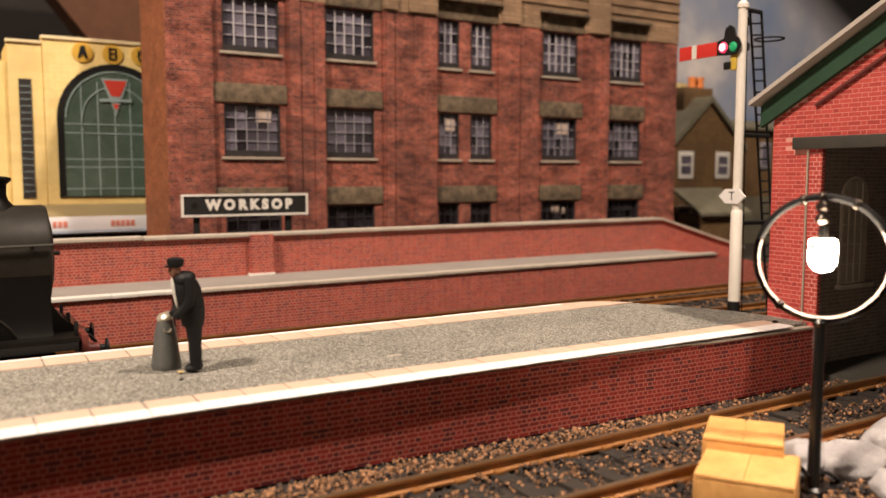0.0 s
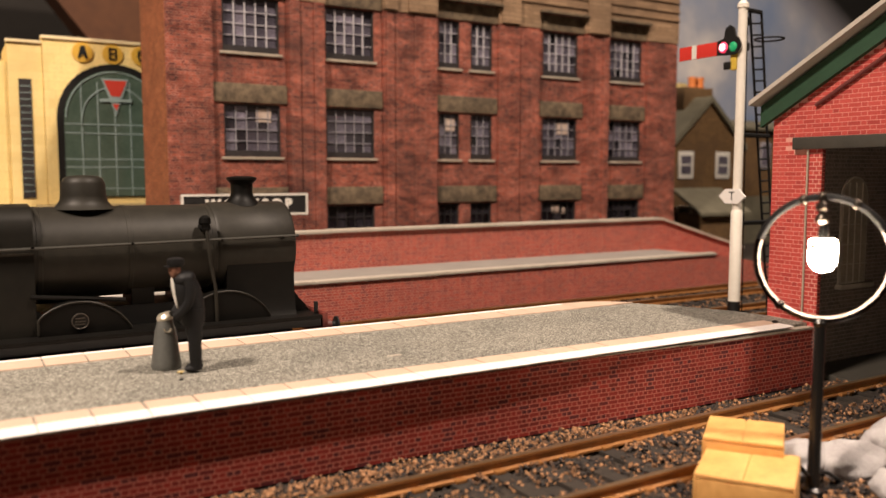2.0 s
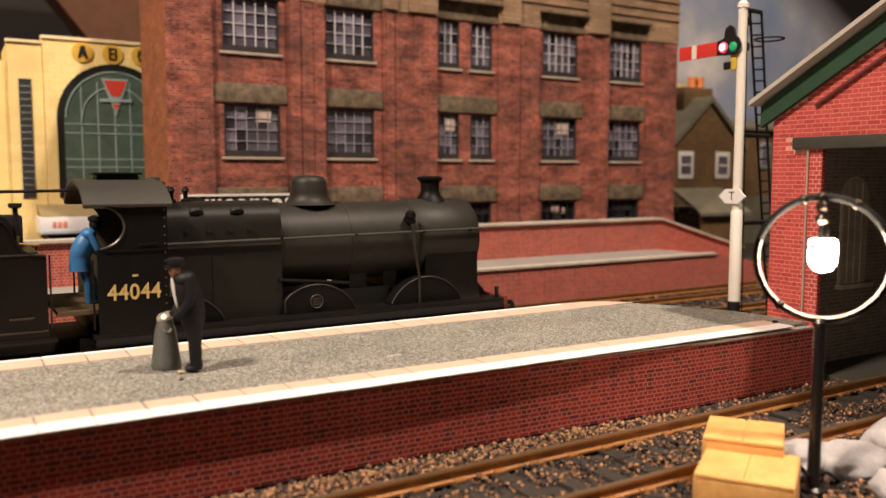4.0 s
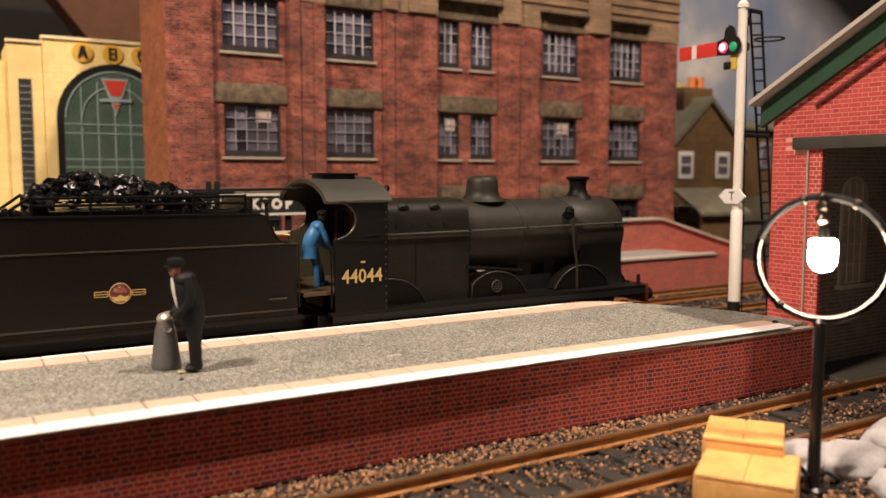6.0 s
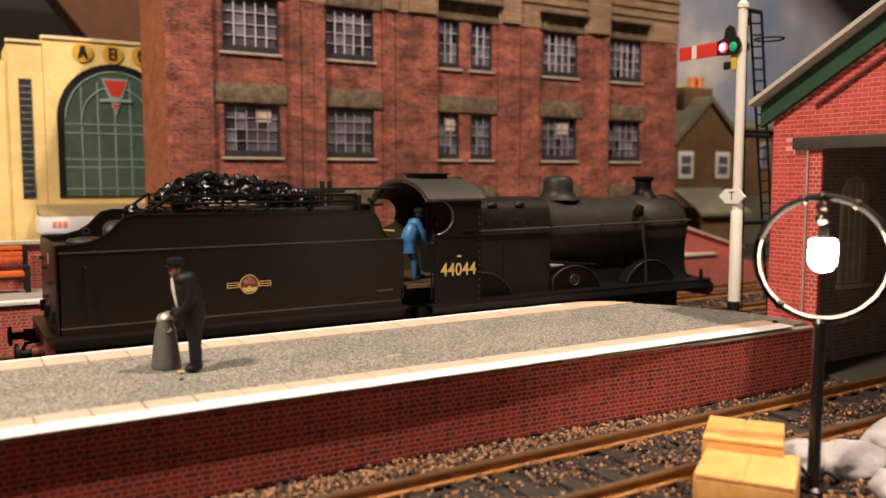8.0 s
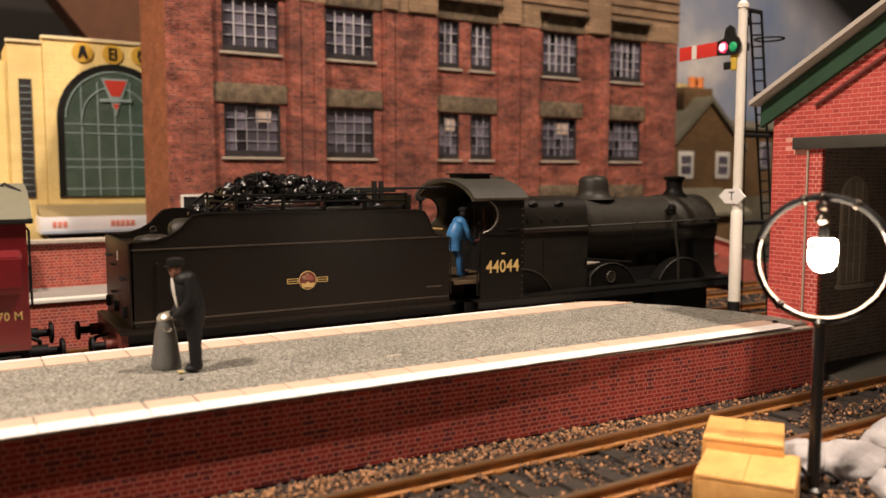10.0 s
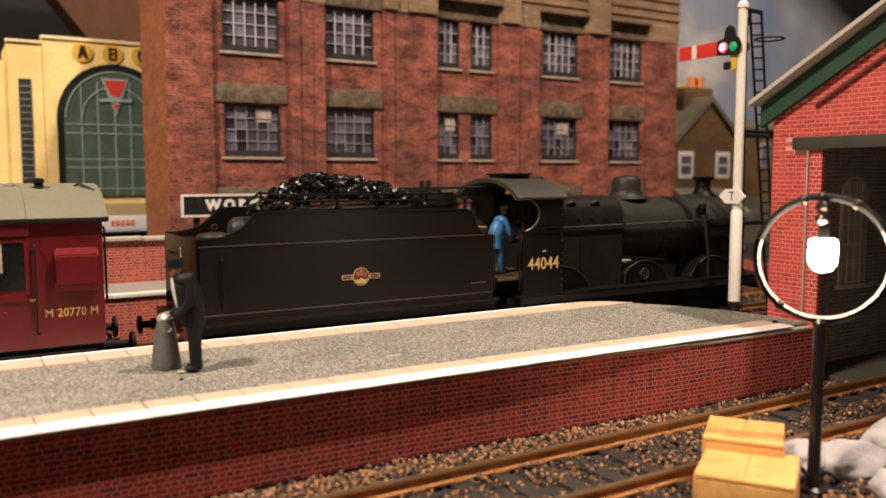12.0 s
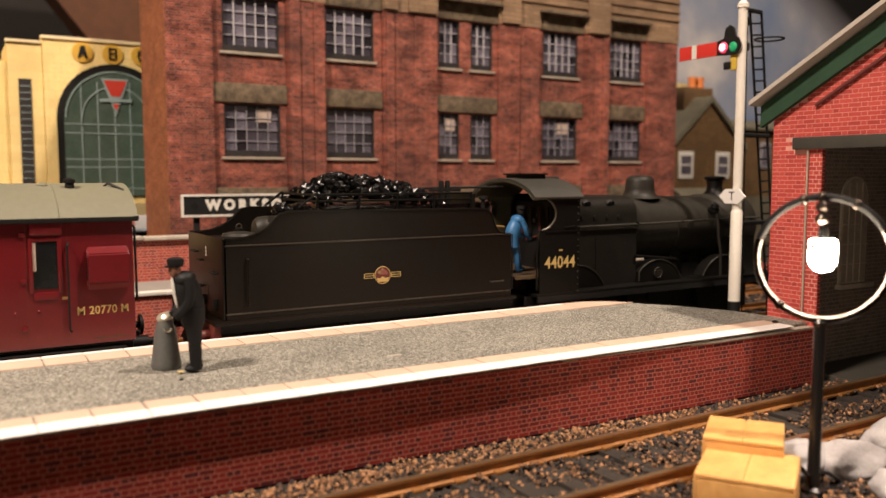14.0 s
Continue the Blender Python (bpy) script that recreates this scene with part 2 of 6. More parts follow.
ROOM = mottled("dim_room_wall", (0.03, 0.026, 0.022), (0.05, 0.045, 0.04), 0.01, 0.9, fine=0.05)
STEEL = mottled("polished_ring", (0.022, 0.017, 0.015), (0.045, 0.036, 0.032), 0.4, 0.18, 0.95, fine=1.0)


def sky_print():
    m, n, l, b = material("sky_print")
    co = coords(n, l)
    a = noise_at(n, l, co, 0.007, 5, 0.55)
    c = ramp(n, l, a, [(0.36, (0.25, 0.33, 0.50)), (0.5, (0.42, 0.45, 0.53)), (0.66, (0.90, 0.84, 0.78))])
    # shade painted across the upper far corner of the print, fading to black
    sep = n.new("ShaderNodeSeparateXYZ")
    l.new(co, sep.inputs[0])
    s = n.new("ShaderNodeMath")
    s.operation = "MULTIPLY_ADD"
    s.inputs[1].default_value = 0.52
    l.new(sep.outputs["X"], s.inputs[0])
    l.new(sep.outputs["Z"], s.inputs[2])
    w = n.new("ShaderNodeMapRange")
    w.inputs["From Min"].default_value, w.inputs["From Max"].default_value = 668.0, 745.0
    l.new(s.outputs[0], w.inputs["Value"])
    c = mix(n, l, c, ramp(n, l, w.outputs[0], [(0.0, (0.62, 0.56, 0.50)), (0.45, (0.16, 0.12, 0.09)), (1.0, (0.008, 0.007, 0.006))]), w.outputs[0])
    l.new(c, b.inputs["Base Color"])
    b.inputs["Roughness"].default_value = 0.85
    return m


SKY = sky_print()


def brick_face(name, joined):
    """Red brick faces, each of its own tone."""
    m, n, l, b = material(name)
    if joined:
        r = n.new("ShaderNodeNewGeometry").outputs["Random Per Island"]
    else:
        r = n.new("ShaderNodeObjectInfo").outputs["Random"]
    c = ramp(n, l, r, [(0.0, (0.36, 0.046, 0.042)), (0.3, (0.46, 0.065, 0.055)), (1.0, (0.54, 0.085, 0.07))])
    c = mix(n, l, c, ramp(n, l, noise_at(n, l, coords(n, l), 2.2, 3), [(0.3, (0.8, 0.8, 0.8)), (0.7, (1.12, 1.12, 1.12))]), 0.8, "MULTIPLY")
    l.new(c, b.inputs["Base Color"])
    b.inputs["Roughness"].default_value, b.inputs["Specular IOR Level"].default_value = 0.7, 0.3
    return m


BRICK_FACE, BRICK_FACE_JOINED = brick_face("brick_face", False), brick_face("brick_face_joined", True)


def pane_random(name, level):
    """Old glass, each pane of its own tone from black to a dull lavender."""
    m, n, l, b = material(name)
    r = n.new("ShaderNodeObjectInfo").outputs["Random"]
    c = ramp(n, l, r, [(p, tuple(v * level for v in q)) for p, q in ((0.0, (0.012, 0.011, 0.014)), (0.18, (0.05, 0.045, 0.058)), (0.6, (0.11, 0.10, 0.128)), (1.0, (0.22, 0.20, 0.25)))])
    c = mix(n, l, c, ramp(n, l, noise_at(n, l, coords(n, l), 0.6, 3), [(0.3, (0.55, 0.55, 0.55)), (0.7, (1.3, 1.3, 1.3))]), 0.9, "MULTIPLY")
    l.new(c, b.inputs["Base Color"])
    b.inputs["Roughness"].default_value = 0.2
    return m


# ground-floor panes: the same tones at 0.16 of the level
PANE_RANDOM, PANE_GROUND = pane_random("old_pane", 1.0), pane_random("dark_ground_floor_pane", 0.16)
CHROME = mottled("bright_plated_metal", (0.07, 0.06, 0.05), (0.13, 0.11, 0.09), 0.4, 0.3, 0.9, fine=1.0)
# olive inside paint, lightened to carry the light from the open rear
CAB_INSIDE = mottled("lit_olive_cab_lining", (0.060, 0.052, 0.028), (0.11, 0.096, 0.055), 0.2, 0.6, fine=0.8)
MORTAR = mottled("pink_mortar", (0.62, 0.27, 0.22), (0.72, 0.35, 0.29), 0.5, 0.8)


# ---- builders: all shapes are given in millimetres ----
def box(bm, x0, x1, y0, y1, z0, z1, bevel=0.0, turn=None):
    m = Matrix.Translation(((x0 + x1) / 2, (y0 + y1) / 2, (z0 + z1) / 2)) @ Matrix.Diagonal((abs(x1 - x0), abs(y1 - y0), abs(z1 - z0), 1))
    vs = bmesh.ops.create_cube(bm, size=1.0, matrix=m)["verts"]
    if bevel:
        es = list({e for v in vs for e in v.link_edges})
        made = bmesh.ops.bevel(bm, geom=es, offset=bevel, segments=2, affect="EDGES", profile=0.6)
        vs = list({v for f in made["faces"] for v in f.verts} | {v for v in vs if v.is_valid})
    if turn is not None:
        bmesh.ops.transform(bm, matrix=turn, verts=vs)
    return vs


def rod(bm, p, q, r, r2=None, seg=10):
    p, q = Vector(p), Vector(q)
    d = q - p
    m = Matrix.Translation((p + q) / 2) @ d.to_track_quat("Z", "Y").to_matrix().to_4x4()
    bmesh.ops.create_cone(bm, cap_ends=True, segments=seg, radius1=r, radius2=r if r2 is None else r2, depth=d.length, matrix=m)


def pipe(bm, pts, r, seg=8, closed=False):
    """A round bar swept along points, in one connected skin."""
    pts = [Vector(p) for p in pts]
    k = len(pts)
    rings = []
    side = None
    for i, p in enumerate(pts):
        a = pts[i - 1] if i or closed else p
        b = pts[(i + 1) % k] if i < k - 1 or closed else p
        d = (b - a).normalized()
        if side is None:
            side = d.orthogonal().normalized()
        side = (side - d * side.dot(d)).normalized()
        up = d.cross(side)
        rings.append([bm.verts.new(p + (side * math.cos(2 * math.pi * j / seg) + up * math.sin(2 * math.pi * j / seg)) * r) for j in range(seg)])
    for a, b in zip(rings, rings[1:] + ([rings[0]] if closed else [])):
        for j in range(seg):
            bm.faces.new((a[j], a[(j + 1) % seg], b[(j + 1) % seg], b[j]))
    if not closed:
        bm.faces.new(list(reversed(rings[0])))
        bm.faces.new(rings[-1])


def lathe(bm, profile, base=(0, 0, 0), axis="z", seg=24):
    """Turns a profile of (radius, height) about an axis through base."""
    base = Vector(base)
    rings = []
    for r, h in profile:
        ring = []
        for i in range(seg):
            a = 2 * math.pi * i / seg
            c, s = r * math.cos(a), r * math.sin(a)
            v = {"z": (c, s, h), "x": (h, c, s), "y": (s, h, c)}[axis]
            ring.append(bm.verts.new(base + Vector(v)))
        rings.append(ring)
    for a, b in zip(rings, rings[1:]):
        for i in range(seg):
            bm.faces.new((a[i], a[(i + 1) % seg], b[(i + 1) % seg], b[i]))
    bm.faces.new(list(reversed(rings[0])))
    bm.faces.new(rings[-1])


def prism(bm, outline, axis, d0, d1):
    """Extrudes a closed 2D outline: axis y takes (x, z), axis x takes (y, z), axis z takes (x, y)."""
    def at(p, d):
        return {"y": (p[0], d, p[1]), "x": (d, p[0], p[1]), "z": (p[0], p[1], d)}[axis]
    a = [bm.verts.new(at(p, d0)) for p in outline]
    b = [bm.verts.new(at(p, d1)) for p in outline]
    k = len(outline)
    bm.faces.new(a)
    bm.faces.new(list(reversed(b)))
    for i in range(k):
        bm.faces.new((a[i], b[i], b[(i + 1) % k], a[(i + 1) % k]))


def ball(bm, x, y, z, rx, ry=None, rz=None, u=14, v=9, turn=None):
    m = Matrix.Translation((x, y, z)) @ (turn or Matrix.Identity(4)) @ Matrix.Diagonal((rx, ry or rx, rz or rx, 1))
    bmesh.ops.create_uvsphere(bm, u_segments=u, v_segments=v, radius=1.0, matrix=m)


ORIGIN = {}


def thing(name, label, category, at=(0, 0, 0), group="", kind=""):
    ob = new(name)
    ob.empty_display_size = 0.005
    ob.location = Vector(at) * MM
    ORIGIN[ob.name] = Vector(at)
    return tagged(ob, label, category, group, kind)


def finish(bm, name, mat, shade=35):
    bmesh.ops.recalc_face_normals(bm, faces=bm.faces)
    bmesh.ops.scale(bm, vec=(MM, MM, MM), verts=bm.verts)
    me = bpy.data.meshes.new(name)
    bm.to_mesh(me)
    bm.free()
    me.materials.append(mat)
    if shade:
        me.polygons.foreach_set("use_smooth", [True] * len(me.polygons))
        me.set_sharp_from_angle(angle=radians(shade))
    return me


def part(name, bm, mat, parent, label="", shade=35):
    """One mesh object under a thing or a part; its shape is given in the layout's millimetres."""
    ob = new(name, finish(bm, name, mat, shade))
    ob.parent = parent
    if parent.name in ORIGIN:
        ob.location = -ORIGIN[parent.name] * MM
    return tagged(ob, label)


def solo(name, bm, mat, label, category, group="", kind="", shade=35):
    return tagged(new(name, finish(bm, name, mat, shade)), label, category, group, kind)


def bms(fn, *a, **k):
    bm = bmesh.new()
    fn(bm, *a, **k)
    return bm


def boxes(*rows, bevel=0.0):
    bm = bmesh.new()
    for r in rows:
        box(bm, *r, bevel=bevel)
    return bm


def lettering(name, text, size, mat, parent, m, stretch=1.0, thick=0.05, weight=0.0, space=1.0):
    """Raised letters, size in millimetres, laid out in the plane of m and centred on it."""
    cu = bpy.data.curves.new(name, "FONT")
    cu.body, cu.size, cu.extrude, cu.align_x, cu.align_y, cu.offset, cu.space_character = text, size, thick, "CENTER", "CENTER", weight, space
    cu.resolution_u = 3
    tmp = bpy.data.objects.new("tmp", cu)
    scene.collection.objects.link(tmp)
    me = bpy.data.meshes.new_from_object(tmp.evaluated_get(bpy.context.evaluated_depsgraph_get()))
    bpy.data.objects.remove(tmp)
    me.transform(Matrix.Scale(MM, 4) @ m @ Matrix.Diagonal((stretch, 1, 1, 1)))
    me.name = name
    me.materials.clear()
    me.materials.append(mat)
    ob = new(name, me)
    ob.parent = parent
    if parent.name in ORIGIN:
        ob.location = -ORIGIN[parent.name] * MM
    return ob


# faces the camera's side of the tracks (towards -y): letters read along +x
def facing(x, y, z):
    return Matrix.Translation((x, y, z)) @ Matrix.Rotation(radians(90), 4, "X")


# ---- the large structure ----
def baseboard():
    bm = boxes((-900, 1500, -450, 700, -60, -3.2))
    solo("ground", bm, EARTH, "dark gritty baseboard under the tracks", "ground", kind="structure")


def attic():
    bm = boxes((-960, 1580, -760, -740, -800, 1000), (-960, -940, -740, 760, -800, 1000), (1560, 1580, -740, 760, -800, 1000))
    solo("wall_room", bm, ROOM, "dim walls of the room round the layout", "wall", kind="structure")
    solo("ceiling", boxes((-960, 1580, -760, 780, 1000, 1020)), ROOM, "dim ceiling of the room", "ceiling", kind="structure")
    solo("floor", boxes((-960, 1580, -760, 780, -820, -800)), ROOM, "dim floor of the room", "floor", kind="structure")
    solo("wall_back", boxes((-960, 1580, 760, 780, -800, 1000)), ROOM, "dark wall behind the layout", "wall", kind="structure")
    # sloping rafter that catches the lamp light over the cinema
    bm = bmesh.new()
    prism(bm, [(40, 240), (110, 150), (300, 150), (300, 330), (60, 330)], "y", 520, 560)
    solo("rafter_board", bm, RAFTER, "brown sloping attic board", "rafter", kind="structure")
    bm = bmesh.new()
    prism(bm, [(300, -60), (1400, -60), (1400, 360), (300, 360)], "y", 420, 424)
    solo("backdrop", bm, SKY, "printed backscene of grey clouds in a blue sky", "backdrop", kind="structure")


FRONT_Y0, FRONT_SLOPE = -73.9, -0.019


def front_y(x):
    return FRONT_Y0 + FRONT_SLOPE * max(0.0, x - 20) if x > 20 else FRONT_Y0


def near_platform():
    end = [(150.6, -18.8), (158.6, -19.4), (164.5, -22.0), (170.5, -27.8), (178, -38), (184, -51), (186, -62)]
    top = [(-140, front_y(-140)), (20, front_y(20)), (185.5, front_y(185.5))] + list(reversed(end)) + [(-140, -18.8)]
    root = thing("platform_near", "long island platform with red brick sides and grey gritty top", "platform", (0, -46, -3), kind="structure")
    # the brick paper leans in under the edge, more so at the far end
    face = [(-140, -70.6), (20, -70.7), (70, -71.6), (108, -73.0), (139, -75.2), (170, -76.0), (185.5, -76.3)]
    bm = bmesh.new()
    prism(bm, face + [(x - 0.4, y - 0.9) for x, y in reversed(end)] + [(-140, -19.7)], "z", -2.7, 11.7)
    # black strip painted in for the shade under the brick paper
    part("gap_shade", bms(prism, [(x, y + 1.1) for x, y in face] + [(184, -60), (-140, -60)], "z", -3.3, -2.65), BLACK, root, "black strip for the shade in the gap under the brick paper", shade=0)
    part("brick_side", bm, BRICK_PLATFORM, root, "dark red brick paper side", shade=0)
    bm = bmesh.new()
    prism(bm, [(x, y + (2.6 if y < -72 else -0.4)) for x, y in top], "z", 11.7, 12.75)
    part("asphalt_top", bm, ASPHALT, root, "grey gritty asphalt", shade=0)
    # slab edging, each slab with a white outer strip
    pitch = 8.0
    slab_bm, edge_bm = boxes((0.17, pitch - 0.17, 4.6, 9.6, -1.2, 0), bevel=0.12), bms(prism, [(4.55, 0.02), (1.0, 0.02), (0.4, -0.18), (0.45, -0.4), (4.55, -1.0)], "x", 0.09, pitch - 0.09)
    slab_me, edge_me = finish(slab_bm, "slab", SLAB), finish(edge_bm, "slab_edge", WHITE_EDGE, 0)
    back_me = finish(boxes((0.17, pitch - 0.17, -9.0, -1.7, -1.2, 0), bevel=0.12), "slab", SLAB)
    back_edge = finish(boxes((0.1, pitch - 0.1, -1.65, 0, -1.3, 0.02), bevel=0.15), "slab_edge", WHITE_EDGE)

    def lay(me, x, y, ang=0.0, nm="slab"):
        ob = new(nm, me)
        ob.parent = root
        ob.matrix_basis = Matrix.Translation((Vector((x, y, 13.0 + random.uniform(-0.04, 0.04))) - ORIGIN[root.name]) * MM) @ Matrix.Rotation(ang, 4, "Z")
    x = 1.6 - pitch * 10
    while x < 184 - pitch:
        a = math.atan(FRONT_SLOPE) if x > 18 else 0
        lay(slab_me, x, front_y(x), a)
        lay(edge_me, x, front_y(x), a, "slab_edge")
        x += pitch
    x = 6.6 - pitch * 10
    while x < 150:
        lay(back_me, x, -18.8)
        lay(back_edge, x, -18.8, 0, "slab_edge")
        x += pitch
    # raw card edge that shows under the white strip towards the shed
    for xa, xb, ia, ib in ((92, 150, 3.3, 0.6), (150.1, 185, 0.6, 0.55)):
        bm = bmesh.new()
        ya, yb = front_y(xa), front_y(xb)
        prism(bm, [(xa, ya + ia), (xb, yb + ib), (xb, yb + 4), (xa, ya + 4)], "z", 11.5, 12.0)
        part("card_lip", bm, COPING, root, "raw beige card edge", shade=0)
    part("paint_fleck", boxes((76.2, 79.4, -54.6, -53.7, 12.76, 12.84), bevel=0.02), COPING, root, "pale scuff on the asphalt")
    part("bolt_head", bms(lathe, [(0.75, 12.9), (0.75, 13.4), (0.4, 13.6)], (177.3, -71.2, 0), "z", 6), BLACK, root, "small dark bolt")
    part("soot_speck", bms(ball, 34.9, -52.6, 12.9, 0.45, 0.4, 0.25, 8, 6), BLACK, root, "black chip")
    # edging slabs cut to the rounded end
    for (xa, ya), (xb, yb) in zip(end[:3], end[1:4]):
        bm = bmesh.new()
        prism(bm, [(xa + 0.06, ya), (xb - 0.06, yb), (xb - 0.06, -27.82), (xa + 0.06, -27.82)], "z", 11.8, 13.0)
        part("slab", bm, SLAB, root, shade=0)
    return root


def far_platform():
    root = thing("platform_far", "red brick platform with a brick back wall and stone copings", "platform", (100, 80, -3), kind="structure")
    y0, y1, yb = 65.5, 96.0, 101.0
    xe = 316.0
    bm = bmesh.new()
    prism(bm, [(-160, -3.4), (368, -3.4), (372, 3), (xe, 12.0), (-160, 12.0)], "y", y0 + 0.7, y1)
    part("brick_front", bm, BRICK_FAR, root, shade=0)
    part("asphalt_top", boxes((-160, xe - 10, y0 + 0.4, y1, 12.0, 12.8)), ASPHALT_FAR, root, "grey asphalt surface", shade=0)
    bm = bmesh.new()
    prism(bm, [(-160, 12.4), (xe + 50, 4), (372, 10.4), (310, 27.6), (-160, 27.6)], "y", y1, yb)
    part("back_wall", bm, BRICK_FAR, root, "faded red brick wall", shade=0)
    x = -158.0
    while x < xe:
        w = random.choice((8.0, 8.0, 8.0, 24.0)) if x < 60 else random.uniform(40, 60)
        w = min(w, xe - x)
        dz = random.uniform(-0.15, 0.1)
        bm = boxes((x + 0.06, x + w - 0.06, y0, y0 + 4.6, 11.9 + dz, 13.0 + dz), bevel=0.15)
        part("edge_slab", bm, SIGN_WHITE if x < 60 else COPING, root)
        x += w
    x = -158.0
    while x < 309:
        w = min(random.uniform(50, 95), 310 - x)
        dz = random.uniform(-0.2, 0.15)
        part("wall_coping", boxes((x, x + w - 0.1, y1 - 1.2, yb + 0.8, 27.5 + dz, 28.7 + dz), bevel=0.2), COPING, root)
        x += w
    bm = bmesh.new()
    prism(bm, [(310, 27.5), (372, 10.3), (372, 11.5), (310, 28.7)], "y", y1 - 1.2, yb + 0.8)
    part("ramp_coping", bm, COPING, root)
    bm = boxes((95.5, 104.0, y1 - 2.6, y1 + 1, 12.5, 28.0))
    part("brick_pier", bm, BRICK_FAR, root, "square brick pier", shade=0)
    part("pier_foot", boxes((94.8, 104.6, y1 - 3.2, y1 + 1, 12.6, 13.6), bevel=0.3), SIGN_WHITE, root)
    part("down_pipe", bms(rod, (60.6, y0 + 0.2, -3), (60.6, y0 + 0.2, 12), 0.35), BLACK, root, "thin black pipe")
    return root


def track(name, yc, x0, x1, gauge, label):
    root = thing(name, label, "railway track", (x0, yc, -3.2), kind="structure")
    half = gauge / 2
    for s in (-1, 1):
        yr = yc + s * half
        prof = [(-0.9, -2.4), (0.9, -2.4), (0.9, -2.0), (0.3, -1.7), (0.3, -0.8), (0.62, -0.5), (0.62, -0.06), (-0.62, -0.06), (-0.62, -0.5), (-0.3, -0.8), (-0.3, -1.7), (-0.9, -2.0)]
        bm = bmesh.new()
        prism(bm, [(yr + a, b) for a, b in prof], "x", x0, x1)
        r = part("rail", bm, RAIL, root, "rusty brown rail", shade=0)
        part("rail_head", boxes((x0, x1, yr - 0.55, yr + 0.55, -0.06, 0.0)), RAIL_TOP, r, "worn bright rail head", shade=0)
    sl = finish(boxes((-1.7, 1.7, -half - 7, half + 7, -3.6, -2.4), bevel=0.15), "sleeper", SLEEPER)
    ch = finish(boxes((-1.0, 1.0, -1.7, 1.7, -2.4, -1.75), bevel=0.2), "chair", RAIL)
    x = x0 + 3
    k = 0
    while x < x1 - 3 and k < 60:
        ob = new("sleeper", sl)
        ob.parent, ob.location = root, (Vector((x, yc, 0)) - ORIGIN[root.name]) * MM
        for s in (-1, 1):
            c = new("chair", ch)
            c.parent, c.location = ob, Vector((0, s * half, 0)) * MM
        x += 8.3
        k += 1
    return root


def ballast():
    rnd = random.Random(5)
    dirs = [Vector(v).normalized() for v in ((1, 0, 0.1), (-1, 0.2, 0), (0.1, 1, 0), (0, -1, 0.2), (0.2, 0.1, 1), (0, 0.1, -1))]
    tris = ((0, 2, 4), (2, 1, 4), (1, 3, 4), (3, 0, 4), (2, 0, 5), (1, 2, 5), (3, 1, 5), (0, 3, 5))
    bed, strip = ([], []), ([], [])

    def stone(x, y, z, r, edge=False):
        verts, faces = strip if edge else bed
        k = len(verts)
        q = Euler((rnd.uniform(0, 6), rnd.uniform(0, 6), rnd.uniform(0, 6))).to_matrix()
        for d in dirs:
            verts.append(Vector((x, y, z)) * MM + q @ d * (r * rnd.uniform(0.65, 1.2) * MM))
        faces.extend([(a + k, b + k, c + k) for a, b, c in tris])
    for _ in range(52000):
        x = rnd.uniform(-25, 300)
        y = rnd.uniform(-140, -72.0 if x < 110 else -75.5)
        on_edge = y > -84.5
        z = -2.9 + (rnd.uniform(0, 0.8) if on_edge else rnd.uniform(-0.2, 0.75))
        if y > float(np.interp(x, (20, 70, 108, 139, 190), (-72.4, -73.4, -74.9, -77.2, -78.4))):
            continue
        if x > 135 and y > -83 and rnd.random() < 0.25:
            continue
        # the stones lie in drifts, with bare dark bed between them
        drift = noise.noise(Vector((x * 0.11, y * 0.16, 3.0)))
        if -107.5 < y < -85.5 and rnd.random() < 0.42 - 2.4 * drift:
            continue
        stone(x, y, z + (0.35 if drift > 0.2 else 0), rnd.uniform(0.28, 0.62), on_edge and x < 138)
    for _ in range(6000):
        x, y = rnd.uniform(-30, 420), rnd.uniform(-15, 65)
        stone(x, y, -2.7 + rnd.uniform(-0.3, 0.4), rnd.uniform(0.4, 0.85))
    for (verts, faces), mat, label in ((bed, BALLAST, "loose brown and grey ballast stones between the rails"), (strip, BALLAST_EDGE, "tan ballast shoulder beside the platform wall")):
        me = bpy.data.meshes.new("ballast")
        me.from_pydata([tuple(v) for v in verts], [], faces)
        me.materials.append(mat)
        tagged(new("ballast", me), label, "ballast", kind="stuff")


